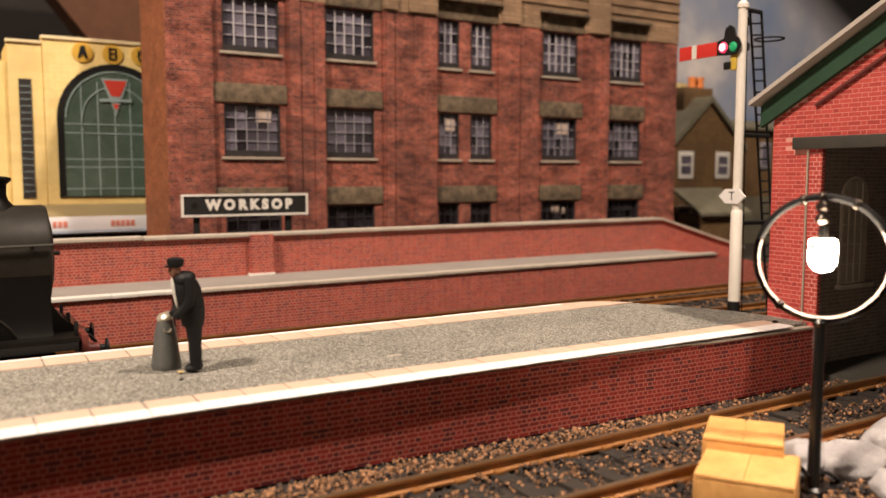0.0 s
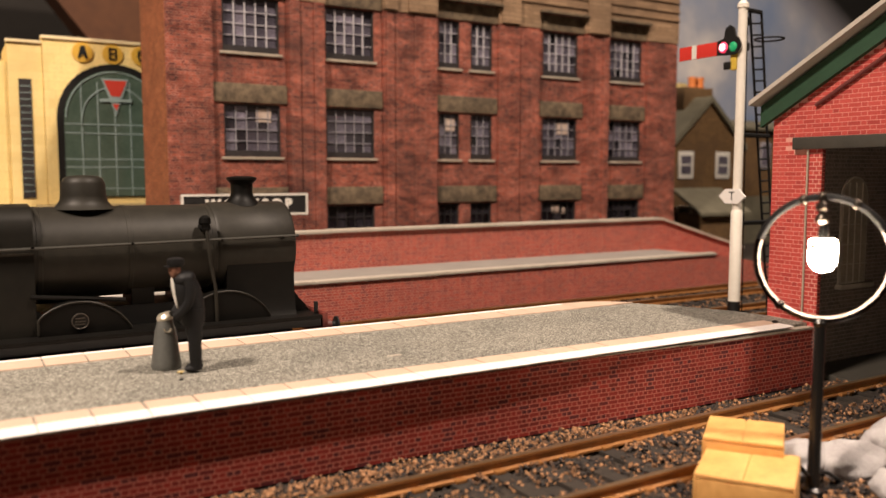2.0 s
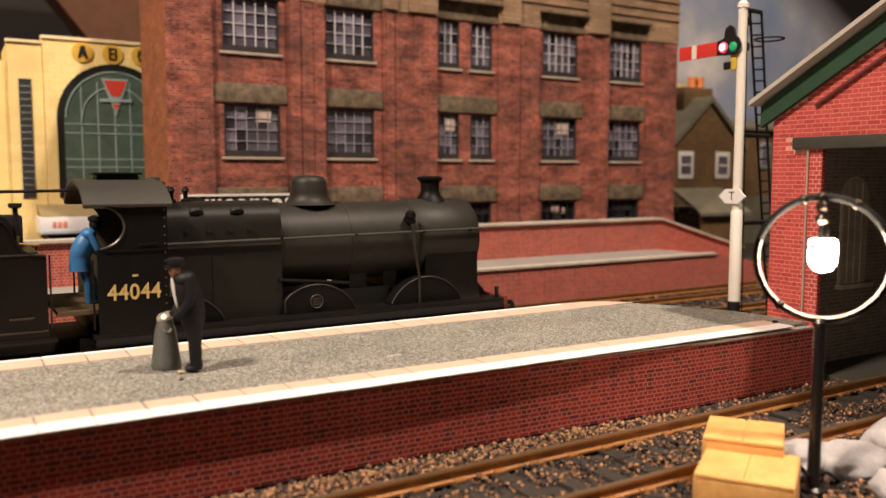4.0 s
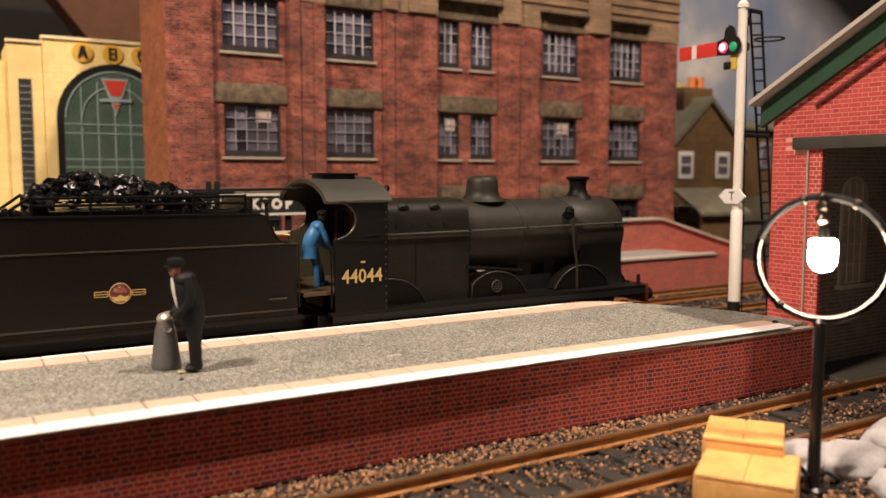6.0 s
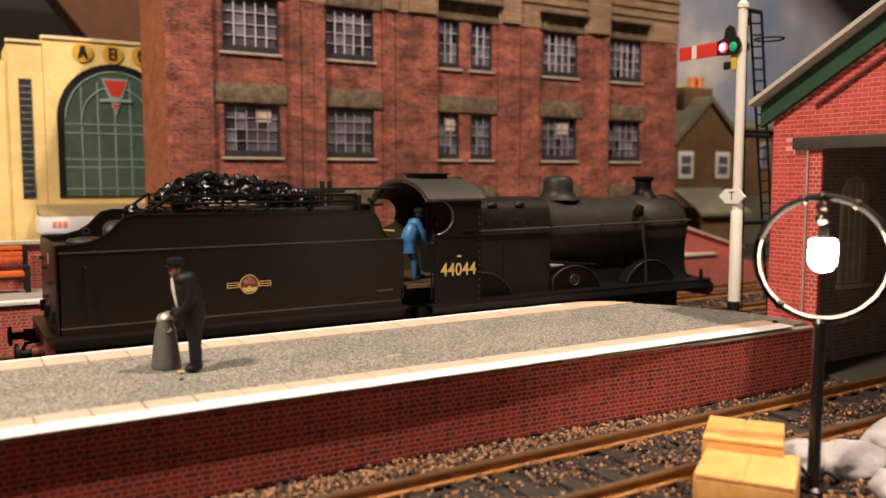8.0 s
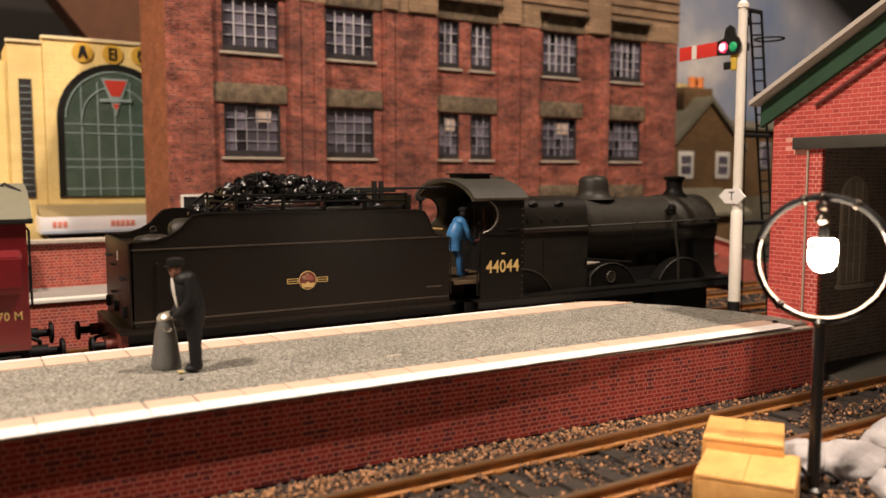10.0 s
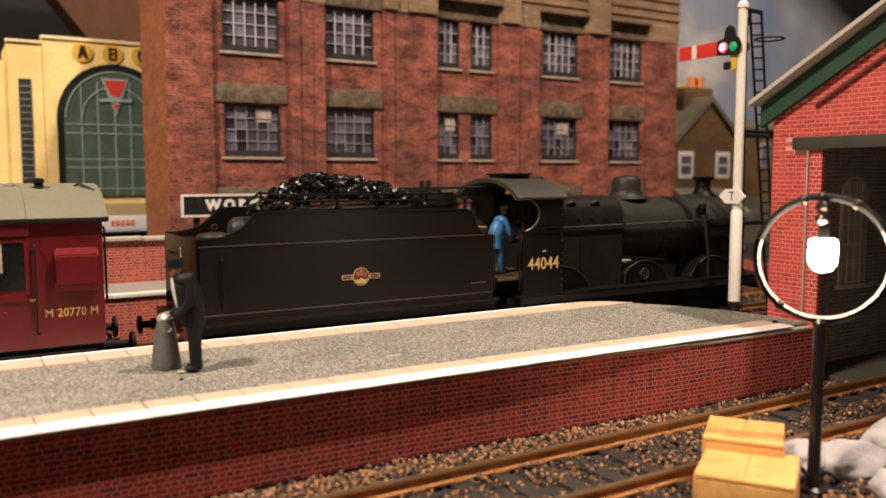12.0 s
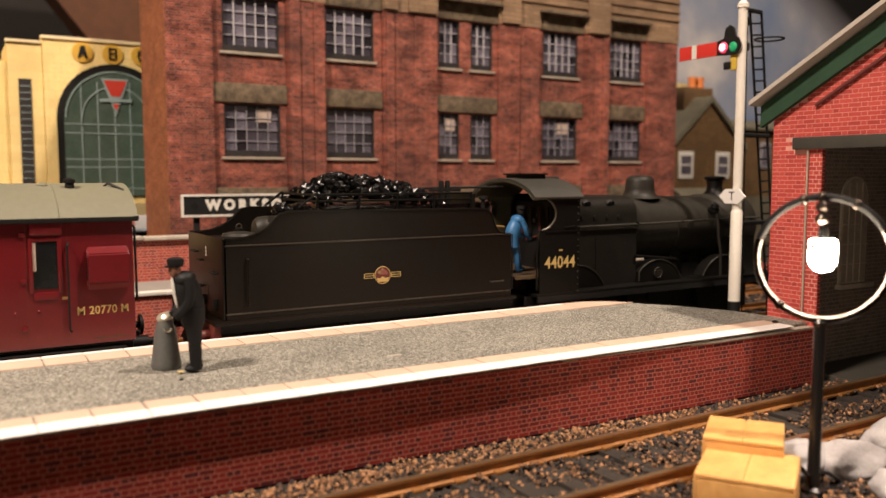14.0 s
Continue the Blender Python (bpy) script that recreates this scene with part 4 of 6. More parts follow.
# ---- signal ----
def signal():
    x, y = 219.4, -24.0
    root = thing("semaphore_signal", "cream semaphore signal post with a red arm", "signal", (x, y, -3))
    part("lower_post", bms(lathe, [(1.85, 9.0), (1.85, 38.2), (1.5, 38.9)], (x, y, 0), "z", 20), CREAM_POST, root, "thick cream lower post")
    part("base", bms(lathe, [(2.3, -3.3), (2.1, 2), (1.9, 9.0)], (x, y, 0), "z", 20), BLACK, root, "black post base")
    part("upper_post", bms(lathe, [(1.45, 38.9), (1.42, 70), (1.4, 103.2)], (x, y, 0), "z", 18), CREAM_POST, root, "cream upper post")
    part("finial", bms(lathe, [(1.8, 103.2), (1.8, 104.4), (0.9, 105.4), (0.7, 108), (0.3, 111)], (x, y, 0), "z", 14), CREAM_POST, root)
    # arm and spectacles face along the track
    xx = x - 2.4
    a = part("signal_arm", boxes((xx - 0.25, xx + 0.25, -16.4, -0.2, 88.9, 93.4), bevel=0.08), SIGNAL_RED, root, "red signal arm with a white stripe")
    part("arm_stripe", boxes((xx - 0.4, xx - 0.2, -7.8, -5.8, 88.9, 93.4)), SIGN_WHITE, a, "white stripe")
    sp = bmesh.new()
    prism(sp, [(-24.9, 93.4), (-23.6, 94.4), (-22.9, 97.0), (-21.2, 98.0), (-19.6, 97.0), (-19.0, 94.0), (-16.4, 93.4), (-16.4, 88.9), (-19.4, 88.6), (-23.2, 88.5), (-24.6, 89.3), (-25.4, 91.0)], "x", xx - 0.4, xx + 0.3)
    s = part("spectacle_plate", sp, BLACK, root, "black spectacle plate")
    part("red_lens", bms(ball, xx - 0.5, -19.0, 91.2, 0.5, 1.75, 1.75), glow("red_lens_glow", (1.0, 0.06, 0.14), 1.0), s, "lit red lens")
    part("red_lens_core", bms(ball, xx - 1.0, -19.0, 91.2, 0.3, 1.15, 1.15), glow("lens_core_glow", (1.0, 0.78, 0.84), 2.5), s, "bright lens core")
    part("green_lens", bms(ball, xx - 0.5, -22.9, 91.0, 0.5, 1.55, 1.55), glow("green_lens_glow", (0.01, 0.30, 0.11), 0.4), s, "green lens")
    part("lamp_case", boxes((x - 1.9, x + 0.2, y + 0.6, y + 3.0, 83.8, 90.0), bevel=0.4), YELLOW_LAMP, root, "yellow lamp case")
    part("arm_bracket", boxes((x - 2.0, x - 0.4, y + 2.4, y + 5.6, 84.2, 86.6), bevel=0.3), BLACK, root)
    # diamond sign
    bm = bmesh.new()
    cy, cz, xd = -23.6, 43.3, x - 1.9
    prism(bm, [(cy - 5.2, cz), (cy - 2.6, cz + 2.35), (cy + 2.6, cz + 2.35), (cy + 5.2, cz), (cy + 2.6, cz - 2.35), (cy - 2.6, cz - 2.35)], "x", xd - 0.3, xd + 0.3)
    d = part("diamond_sign", bm, WHITE_EDGE, root, "white diamond sign with a black letter")
    lettering("sign_letter", "T", 4.0, SIGN_BLACK, d, Matrix.Translation((xd - 0.35, cy, cz)) @ Matrix.Rotation(radians(-90), 4, "Z") @ Matrix.Rotation(radians(90), 4, "X"), 0.95)
    # ladder leaning behind the post
    lad = thing("signal_ladder", "thin black ladder up to the signal arm", "ladder", (242, y + 2, -3))
    top_l, top_r, bot_l, bot_r = (225.2, y + 2, 102.8), (230.8, y + 2, 103.4), (240.2, y + 2, -3), (244.2, y + 2, -3)
    for p, q in ((top_l, bot_l), (top_r, bot_r)):
        part("stile", bms(rod, p, q, 0.42, seg=6), BLACK, lad)
    for k in range(1, 29):
        f = k / 29
        part("rung", bms(rod, Vector(top_l).lerp(bot_l, f), Vector(top_r).lerp(bot_r, f), 0.3, seg=6), BLACK, lad)
    hoop = bmesh.new()
    ring(hoop, (235.2, y + 2, 95.0), 4.6, 0.32, "z", 20)
    part("safety_hoop", hoop, BLACK, lad, "ring handrail")
    for z, xr in ((103.2, 230.6), (63.2, 236.6), (34.4, 240.6)):
        part("stay", bms(rod, (x, y + 1.2, z), (xr, y + 2, z), 0.75, seg=6), BLACK, lad)
    for z in (98.3, 90.2):
        part("post_bracket", boxes((x + 1.0, x + 4.6, y + 0.6, y + 2.4, z, z + 2.6), bevel=0.3), BLACK, root, "small black bracket")
    part("wire", bms(rod, (222.8, y + 1, 103), (224.8, y + 1, 0), 0.18, seg=5), BLACK, root, "signal wire")


def ring(bm, c, r, t, axis, seg=32, a0=0.0, a1=360.0):
    """A round bar bent to a ring of radius r about an axis."""
    full = a1 - a0 >= 360
    n = max(3, int(seg * (a1 - a0) / 360))
    pts = []
    for k in range(n if full else n + 1):
        a = radians(a0 + (a1 - a0) * k / n)
        u, v = r * math.cos(a), r * math.sin(a)
        pts.append(Vector(c) + Vector({"z": (u, v, 0), "y": (u, 0, v), "x": (0, u, v)}[axis]))
    pipe(bm, pts, t, 10, full)


# ---- platform furniture ----
def station_sign():
    root = thing("station_sign", "black station nameboard with white letters on two posts", "sign", (100, 108, 13))
    y = 112.0
    part("board", boxes((75.4, 124.6, y - 0.4, y + 0.4, 35.0, 42.2)), SIGN_BLACK, root, "black board", shade=0)
    for r in ((74.8, 125.2, y - 0.8, y + 0.6, 34.3, 35.1), (74.8, 125.2, y - 0.8, y + 0.6, 42.1, 42.9), (74.8, 75.6, y - 0.8, y + 0.6, 35.1, 42.1), (124.4, 125.2, y - 0.8, y + 0.6, 35.1, 42.1)):
        part("frame_bar", boxes(r), SIGN_WHITE, root, "white frame")
    lettering("name_letters", "WORKSOP", 5.3, SIGN_WHITE, root, facing(101.2, y - 0.5, 38.6), 0.98, 0.06, 0.36, 1.56)
    part("board_mark", bms(lathe, [(1.3, -0.12), (1.3, 0)], (79.6, y - 0.42, 38.6), "y", 16), BLACK, root, "faint dark mark")
    for xa in (79.4, 116.0):
        part("post", boxes((xa, xa + 2.4, y + 0.4, y + 1.6, -3, 38), bevel=0.15), BLACK, root)


def bench():
    root = thing("platform_bench", "bright orange slatted bench with black ends", "bench", (5, 92, 13))
    y = 92.0
    for xa in (-16.0, 19.6):
        part("bench_end", boxes((xa, xa + 1.6, y - 5.5, y - 4.1, 12.9, 21), (xa, xa + 1.6, y + 1.2, y + 2.4, 12.9, 27.8), (xa, xa + 1.6, y - 5.5, y + 1.2, 20.2, 21.4), bevel=0.2), BLACK, root, "black bench end")
    for z in (22.6, 24.4, 26.2):
        part("back_slat", boxes((-15, 19.6, y + 0.6, y + 1.2, z, z + 1.3), bevel=0.15), ORANGE, root)
    for z in (-12, -2, 8, 16):
        part("back_stile", boxes((z, z + 1.2, y + 0.9, y + 1.3, 22, 27.6)), ORANGE, root)
    for k in range(3):
        part("seat_slat", boxes((-15, 19.6, y - 5.2 + k * 2, y - 3.5 + k * 2, 18.2, 19.6), bevel=0.15), ORANGE, root)


def milk_churn():
    x, y = 34.8, -41.0
    root = thing("milk_churn", "dull grey tapered milk churn with a bright lid", "milk churn", (x, y, 13))
    part("can", bms(lathe, [(2.8, 12.9), (2.9, 13.5), (2.75, 14.2), (1.95, 20.3), (1.55, 21.6), (1.4, 22.6)], (x, y, 0), "z", 22), CHURN, root, "grey metal can")
    lid = bms(lathe, [(1.2, -0.3), (1.7, 0.0), (1.8, 0.5), (1.3, 1.0), (0.4, 1.15)], (0, 0, 0), "z", 20)
    bmesh.ops.transform(lid, matrix=Matrix.Translation((x + 0.25, y, 22.5)) @ Matrix.Rotation(radians(-16), 4, "Y"), verts=lid.verts)
    part("lid", lid, CHURN_LID, root, "bright lid set askew")
    hb = bmesh.new()
    ring(hb, (x, y - 2.0, 20.8), 0.7, 0.16, "y", 12, 180, 360)
    part("handle", hb, CHURN_LID, root)


def porter_figure():
    """A painted model figure stooping over the churn."""
    x, y = 38.6, -46.6
    bm = bmesh.new()
    for s in (-1, 1):
        ball(bm, x + 0.1 + s * 0.35, y + s * 0.9, 13.55, 1.7, 0.9, 0.7)
        rod(bm, (x + 0.55 + s * 0.3, y + s * 0.9, 13.2), (x + 0.35 + s * 0.2, y + s * 0.85, 18.6), 1.05, 1.25, 14)
        rod(bm, (x + 0.35 + s * 0.2, y + s * 0.85, 18.5), (x + 0.1, y + s * 0.8, 25.0), 1.25, 1.75, 14)
    lathe(bm, [(2.0, 21.6), (2.2, 22.6), (2.3, 24.5), (2.1, 27.0)], (x + 0.1, y, 0), "z", 18)
    ball(bm, x + 0.15, y, 25.0, 2.25, 2.15, 2.6)
    ball(bm, x - 0.75, y, 27.8, 2.65, 2.3, 4.2, turn=Matrix.Rotation(radians(-14), 4, "Y"))
    ball(bm, x - 1.3, y, 30.7, 2.15, 2.5, 1.5, turn=Matrix.Rotation(radians(-12), 4, "Y"))
    for s in (-1, 1):
        pipe(bm, [Vector((x - 1.1, y + s * 2.1, 31.0)), Vector((x - 0.7, y + s * 2.45, 28.6)), Vector((x - 1.1, y + s * 2.3, 26.4)), Vector((x - 2.3, y + s * 1.7, 24.6)), Vector((x - 3.2, y + s * 1.0, 23.8))], 0.95, 10)
    lathe(bm, [(1.3, 33.0), (1.5, 33.4), (1.6, 34.0), (1.55, 34.5), (0.6, 34.8)], (x - 2.8, y, 0), "z", 18)
    lathe(bm, [(0.4, 32.95), (1.0, 33.0), (1.0, 33.25), (0.4, 33.3)], (x - 3.9, y, 0), "z", 14)
    fig = solo("porter_figurine", bm, COAT, "dark painted porter figurine stooping over the churn", "figurine")
    bm = bmesh.new()
    bm.from_mesh(fig.data)
    paint = []
    for mat, fn in ((SKIN_PAINT, lambda q: ball(q, x - 3.0, y, 32.3, 1.15, 1.05, 1.4)), (SIGN_WHITE, lambda q: ball(q, x - 3.1, y - 0.1, 28.0, 0.42, 0.85, 3.1, turn=Matrix.Rotation(radians(-10), 4, "Y")))):
        fig.data.materials.append(mat)
        q = bmesh.new()
        fn(q)
        bmesh.ops.scale(q, vec=(MM, MM, MM), verts=q.verts)
        me = bpy.data.meshes.new("paint")
        q.to_mesh(me)
        q.free()
        k = len(bm.faces)
        bm.from_mesh(me)
        bm.faces.ensure_lookup_table()
        for f in bm.faces[k:]:
            f.material_index, f.smooth = len(fig.data.materials) - 1, True
        bpy.data.meshes.remove(me)
    bm.to_mesh(fig.data)
    bm.free()


def pebble():
    rnd = random.Random(2)
    bm = bmesh.new()
    bmesh.ops.create_icosphere(bm, subdivisions=2, radius=0.5, matrix=Matrix.Translation((35.9, -47.8, 13.2)) @ Matrix.Diagonal((1.2, 1, 0.6, 1)))
    for v in bm.verts:
        v.co += Vector((rnd.uniform(-0.1, 0.1), rnd.uniform(-0.1, 0.1), rnd.uniform(-0.1, 0.1)))
    solo("pebble", bm, POT_BUFF, "small ochre chip on the platform", "pebble")


# ---- foreground ----
def street_lamp():
    x, y = 120.7, -121.7
    root = thing("street_lamp", "black lamp post with a glowing bulb in a ring", "street lamp", (x, y, -3))
    part("post", bms(lathe, [(2.0, -3.2), (1.9, -1.8), (1.15, -1.2), (0.98, 6), (0.95, 25.6)], (x, y, 0), "z", 16), BLACK_GLOSS, root, "black post")
    part("foot", boxes((x - 6, x + 6, y - 1.4, y + 1.4, -3.3, -2.2), bevel=0.3), BLACK_GLOSS, root)
    face = Matrix.Translation((x, y, 36.6)) @ Matrix.Rotation(math.atan2(y + 203, x) - radians(90), 4, "Z")
    # one metal ring; the unlit upper arc's darkness is put into its colour
    for nm, a0, a1, mat, lab in (("ring_lower", 163, 389, STEEL, "polished metal lower ring"), ("ring_upper", 29, 163, BLACK, "upper ring, its darkness put into the colour")):
        bm = bmesh.new()
        ring(bm, (0, 0, 0), 10.0, 0.6, "y", 56, a0, a1)
        bmesh.ops.transform(bm, matrix=face, verts=bm.verts)
        part(nm, bm, mat, root, lab)
    for a in (62, 92, 108, 232):
        m = face @ Matrix.Translation((10.0 * math.cos(radians(a)), 0, 10.0 * math.sin(radians(a))))
        bm = bmesh.new()
        ball(bm, 0, 0, 0, 0.85, u=12, v=8)
        bmesh.ops.transform(bm, matrix=m, verts=bm.verts)
        part("ring_bead", bm, CHROME if a < 180 else STEEL, root, "small round bead on the ring")
    bm = bmesh.new()
    lathe(bm, [(0.9, 25.4), (1.3, 26.2), (0.8, 27)], (x, y, 0), "z", 12)
    part("ring_clamp", bm, BLACK_GLOSS, root)
    part("hanger", bms(lathe, [(0.3, 47.0), (0.35, 46.0), (1.0, 45.5), (1.15, 44.7), (0.5, 44.0), (1.0, 43.5), (1.15, 42.8), (0.5, 42.2)], (x - 0.5, y, 0), "z", 16), CHROME, root, "bright beaded hanger")
    lamp_bracket(root, x, y)
    part("bulb_contact", bms(rod, (x - 3.7, y, 38.6), (x - 2.0, y, 38.6), 0.3, 0.5), STEEL, root, "small brass contact")
    part("bulb_holder", bms(lathe, [(0.5, 42.3), (0.8, 41.2), (0.9, 39.8)], (x, y, 0), "z", 14), BLACK_GLOSS, root)
    part("bulb", bms(lathe, [(1.7, 39.8), (2.1, 39.5), (2.2, 38.6), (2.2, 36.8), (1.95, 35.6), (1.35, 34.8), (0.3, 34.4)], (x, y, 0), "z", 20), glow("bulb_glow", (1.0, 0.80, 0.60), 145.0), root, "glowing warm white bulb")


def lamp_bracket(root, x, y):
    """Thin bent wires that hold the lamp's foot."""
    for pts in ([(x - 0.5, y, 0.2), (x - 2.0, y, 1.2), (x - 3.2, y + 0.3, 2.4)], [(x + 0.5, y, 1.0), (x + 3.5, y, 0.4), (x + 6.5, y + 0.2, -1.2), (x + 9.0, y + 0.4, -3.0)]):
        part("bracket_wire", bms(pipe, [Vector(p) for p in pts], 0.42, 8), BLACK_GLOSS, root, "thin black wire")


def crates():
    for (cx, cy, wx, wy, z0, z1, ang) in ((105.4, -120.8, 15.4, 14.4, -3.2, 5.0, 33), (114.2, -112.9, 13.2, 12.6, -3.2, 7.0, 36)):
        x0, x1, y0, y1 = cx - wx / 2, cx + wx / 2, cy - wy / 2, cy + wy / 2
        root = thing("wooden_crate", "yellow pine packing crate beside the track", "crate", (cx, cy, -3.2), "packing crates")
        turn = Matrix.Translation((cx, cy, 0)) @ Matrix.Rotation(radians(ang), 4, "Z") @ Matrix.Translation((-cx, -cy, 0))
        bm = bmesh.new()
        box(bm, x0 + 0.4, x1 - 0.4, y0 + 0.4, y1 - 0.4, z0, z1 - 0.3)
        bmesh.ops.transform(bm, matrix=turn, verts=bm.verts)
        part("crate_body", bm, CRATE, root)
        n = 2
        for k in range(n):
            bm = boxes((x0, x1, y0 + (y1 - y0) * k / n + 0.05, y0 + (y1 - y0) * (k + 1) / n - 0.05, z1 - 0.7, z1), bevel=0.35)
            bmesh.ops.transform(bm, matrix=turn, verts=bm.verts)
            part("lid_plank", bm, CRATE, root)
        for za, zb in ((z0 + 0.2, z0 + (z1 - z0) * 0.45), (z0 + (z1 - z0) * 0.48, z1 - 0.8)):
            for ya, yb in ((y0, y0 + 0.5), (y1 - 0.5, y1)):
                bm = boxes((x0, x1, ya, yb, za, zb), bevel=0.15)
                bmesh.ops.transform(bm, matrix=turn, verts=bm.verts)
                part("side_plank", bm, CRATE, root)
            for xa, xb in ((x0, x0 + 0.5), (x1 - 0.5, x1)):
                bm = boxes((xa, xb, y0 + 0.5, y1 - 0.5, za, zb), bevel=0.15)
                bmesh.ops.transform(bm, matrix=turn, verts=bm.verts)
                part("end_plank", bm, CRATE, root)


def sacks():
    rnd = random.Random(9)
    for (x, y, z, rx, ry, rz, ang) in ((128.0, -114.0, -0.6, 7.0, 4.4, 3.6, 10), (135.2, -118.2, -0.9, 7.4, 5.6, 3.5, -12), (149.5, -119.0, -0.2, 8.0, 6.0, 4.4, 20), (131.2, -128.8, -1.3, 4.8, 3.4, 2.6, 35), (146, -127, -1.4, 8.0, 5.0, 3.6, 12)):
        bm = bmesh.new()
        bmesh.ops.create_icosphere(bm, subdivisions=4, radius=1.0)
        for v in bm.verts:
            f = 1 + 0.22 * noise.noise(v.co * 1.5 + Vector((x, y, 0))) + 0.07 * noise.noise(v.co * 4.5 + Vector((y, x, 0)))
            v.co = Vector((v.co.x * rx, v.co.y * ry, v.co.z * rz)) * f
            v.co.z = max(v.co.z, -3.2 - z)
        bmesh.ops.transform(bm, matrix=Matrix.Translation((x, y, z)) @ Matrix.Rotation(radians(ang), 4, "Z"), verts=bm.verts)
        solo("sack", bm, SACK, "lumpy pale grey sack lying beside the track", "sack", "sacks by the lamp", shade=80)


attic()
baseboard()
near_platform()
far_platform()
track("track_near", -96.6, 20, 420, 19.6, "rusty near track on dark sleepers")
track("track_station", 0.0, -160, 420, 16.5, "station track between the platforms")
track("track_far", 44.0, -40, 420, 16.5, "second track beside the far platform")
mill()
cinema()
house()
engine_shed()
signal()
station_sign()
bench()
milk_churn()
porter_figure()
pebble()
street_lamp()
crates()
sacks()
ballast()


# ---- the train: shapes stand where the train is at 7.5 s; the rows below give how far along it is ----
ALONG = [(0.0, -188.4), (0.5, -174.9), (1.0, -161.3), (1.5, -147.5), (2.0, -133.4), (2.5, -120.1), (3.0, -106.7), (3.8, -84.3), (4.6, -61.8), (5.3, -42.2), (5.5, -37.2),
         (6.0, -23.9), (6.2, -18.1), (6.3, -15.2), (6.4, -12.4), (6.5, -10.0), (6.6, -8.2), (6.7, -6.9), (6.8, -5.8), (7.0, -4.2), (7.5, 0.0), (8.0, 4.8),
         (8.8, 11.0), (9.6, 16.6), (10.5, 22.8), (11.0, 26.1), (11.5, 30.0), (12.0, 33.8), (12.5, 37.8), (12.7, 39.2), (12.85, 39.8), (13.0, 39.9), (13.5, 39.9), (14.0, 39.9)]


def buffer_pair(root, x, s, z=12.1, red=True, r=2.1, reach=0.62):
    """Two sprung buffers pointing along s from the beam at x."""
    for y in (-11.4, 11.4):
        b = part("buffer", bms(lathe, [(2.0, 0), (2.0, s * 0.6), (1.45, s * 0.8), (1.45, s * 4.2 * reach)], (x, y, z), "x", 16), BUFFER_RED if red else BLACK, root, "dirty red buffer shank" if red else "")
        part("buffer_head", bms(lathe, [(0.9, s * 4.2 * reach), (0.9, s * 6.4 * reach), (r, s * 6.6 * reach), (r, s * 7.2 * reach), (r * 0.7, s * 7.5 * reach)], (x, y, z), "x", 18), BLACK, b, "black round buffer head")


def wheelset(root, x, r, name="wheelset"):
    ob = new(name, finish(bms(rod, (0, -9, 0), (0, 9, 0), 1.0, seg=10), name, BLACK))
    ob.parent = root
    ob.location = (Vector((x, 0, r)) - ORIGIN[root.name]) * MM
    for y in (-8.4, 8.4):
        bm = bmesh.new()
        lathe(bm, [(0.3, y - 1.3), (1.7, y - 1.3), (1.9, y - 0.5), (r - 1.5, y - 0.4), (r - 1.2, y - 0.9), (r, y - 0.9), (r, y + 0.9), (0.3, y + 0.9)], (0, 0, 0), "y", 28)
        part("wheel", bm, BLACK, ob)
    WHEELS.append((ob, (Vector((x, 0, r)) - ORIGIN[root.name]) * MM, r))
    return ob


WHEELS = []


def roof_arc(y, z_eave, z_top, n=14, t=0.0):
    """Points of a shallow arched roof across the track."""
    return [(-y + 2 * y * k / n, z_eave + (z_top - z_eave) * (1 - (2 * k / n - 1) ** 2) ** 0.75 + t) for k in range(n + 1)]


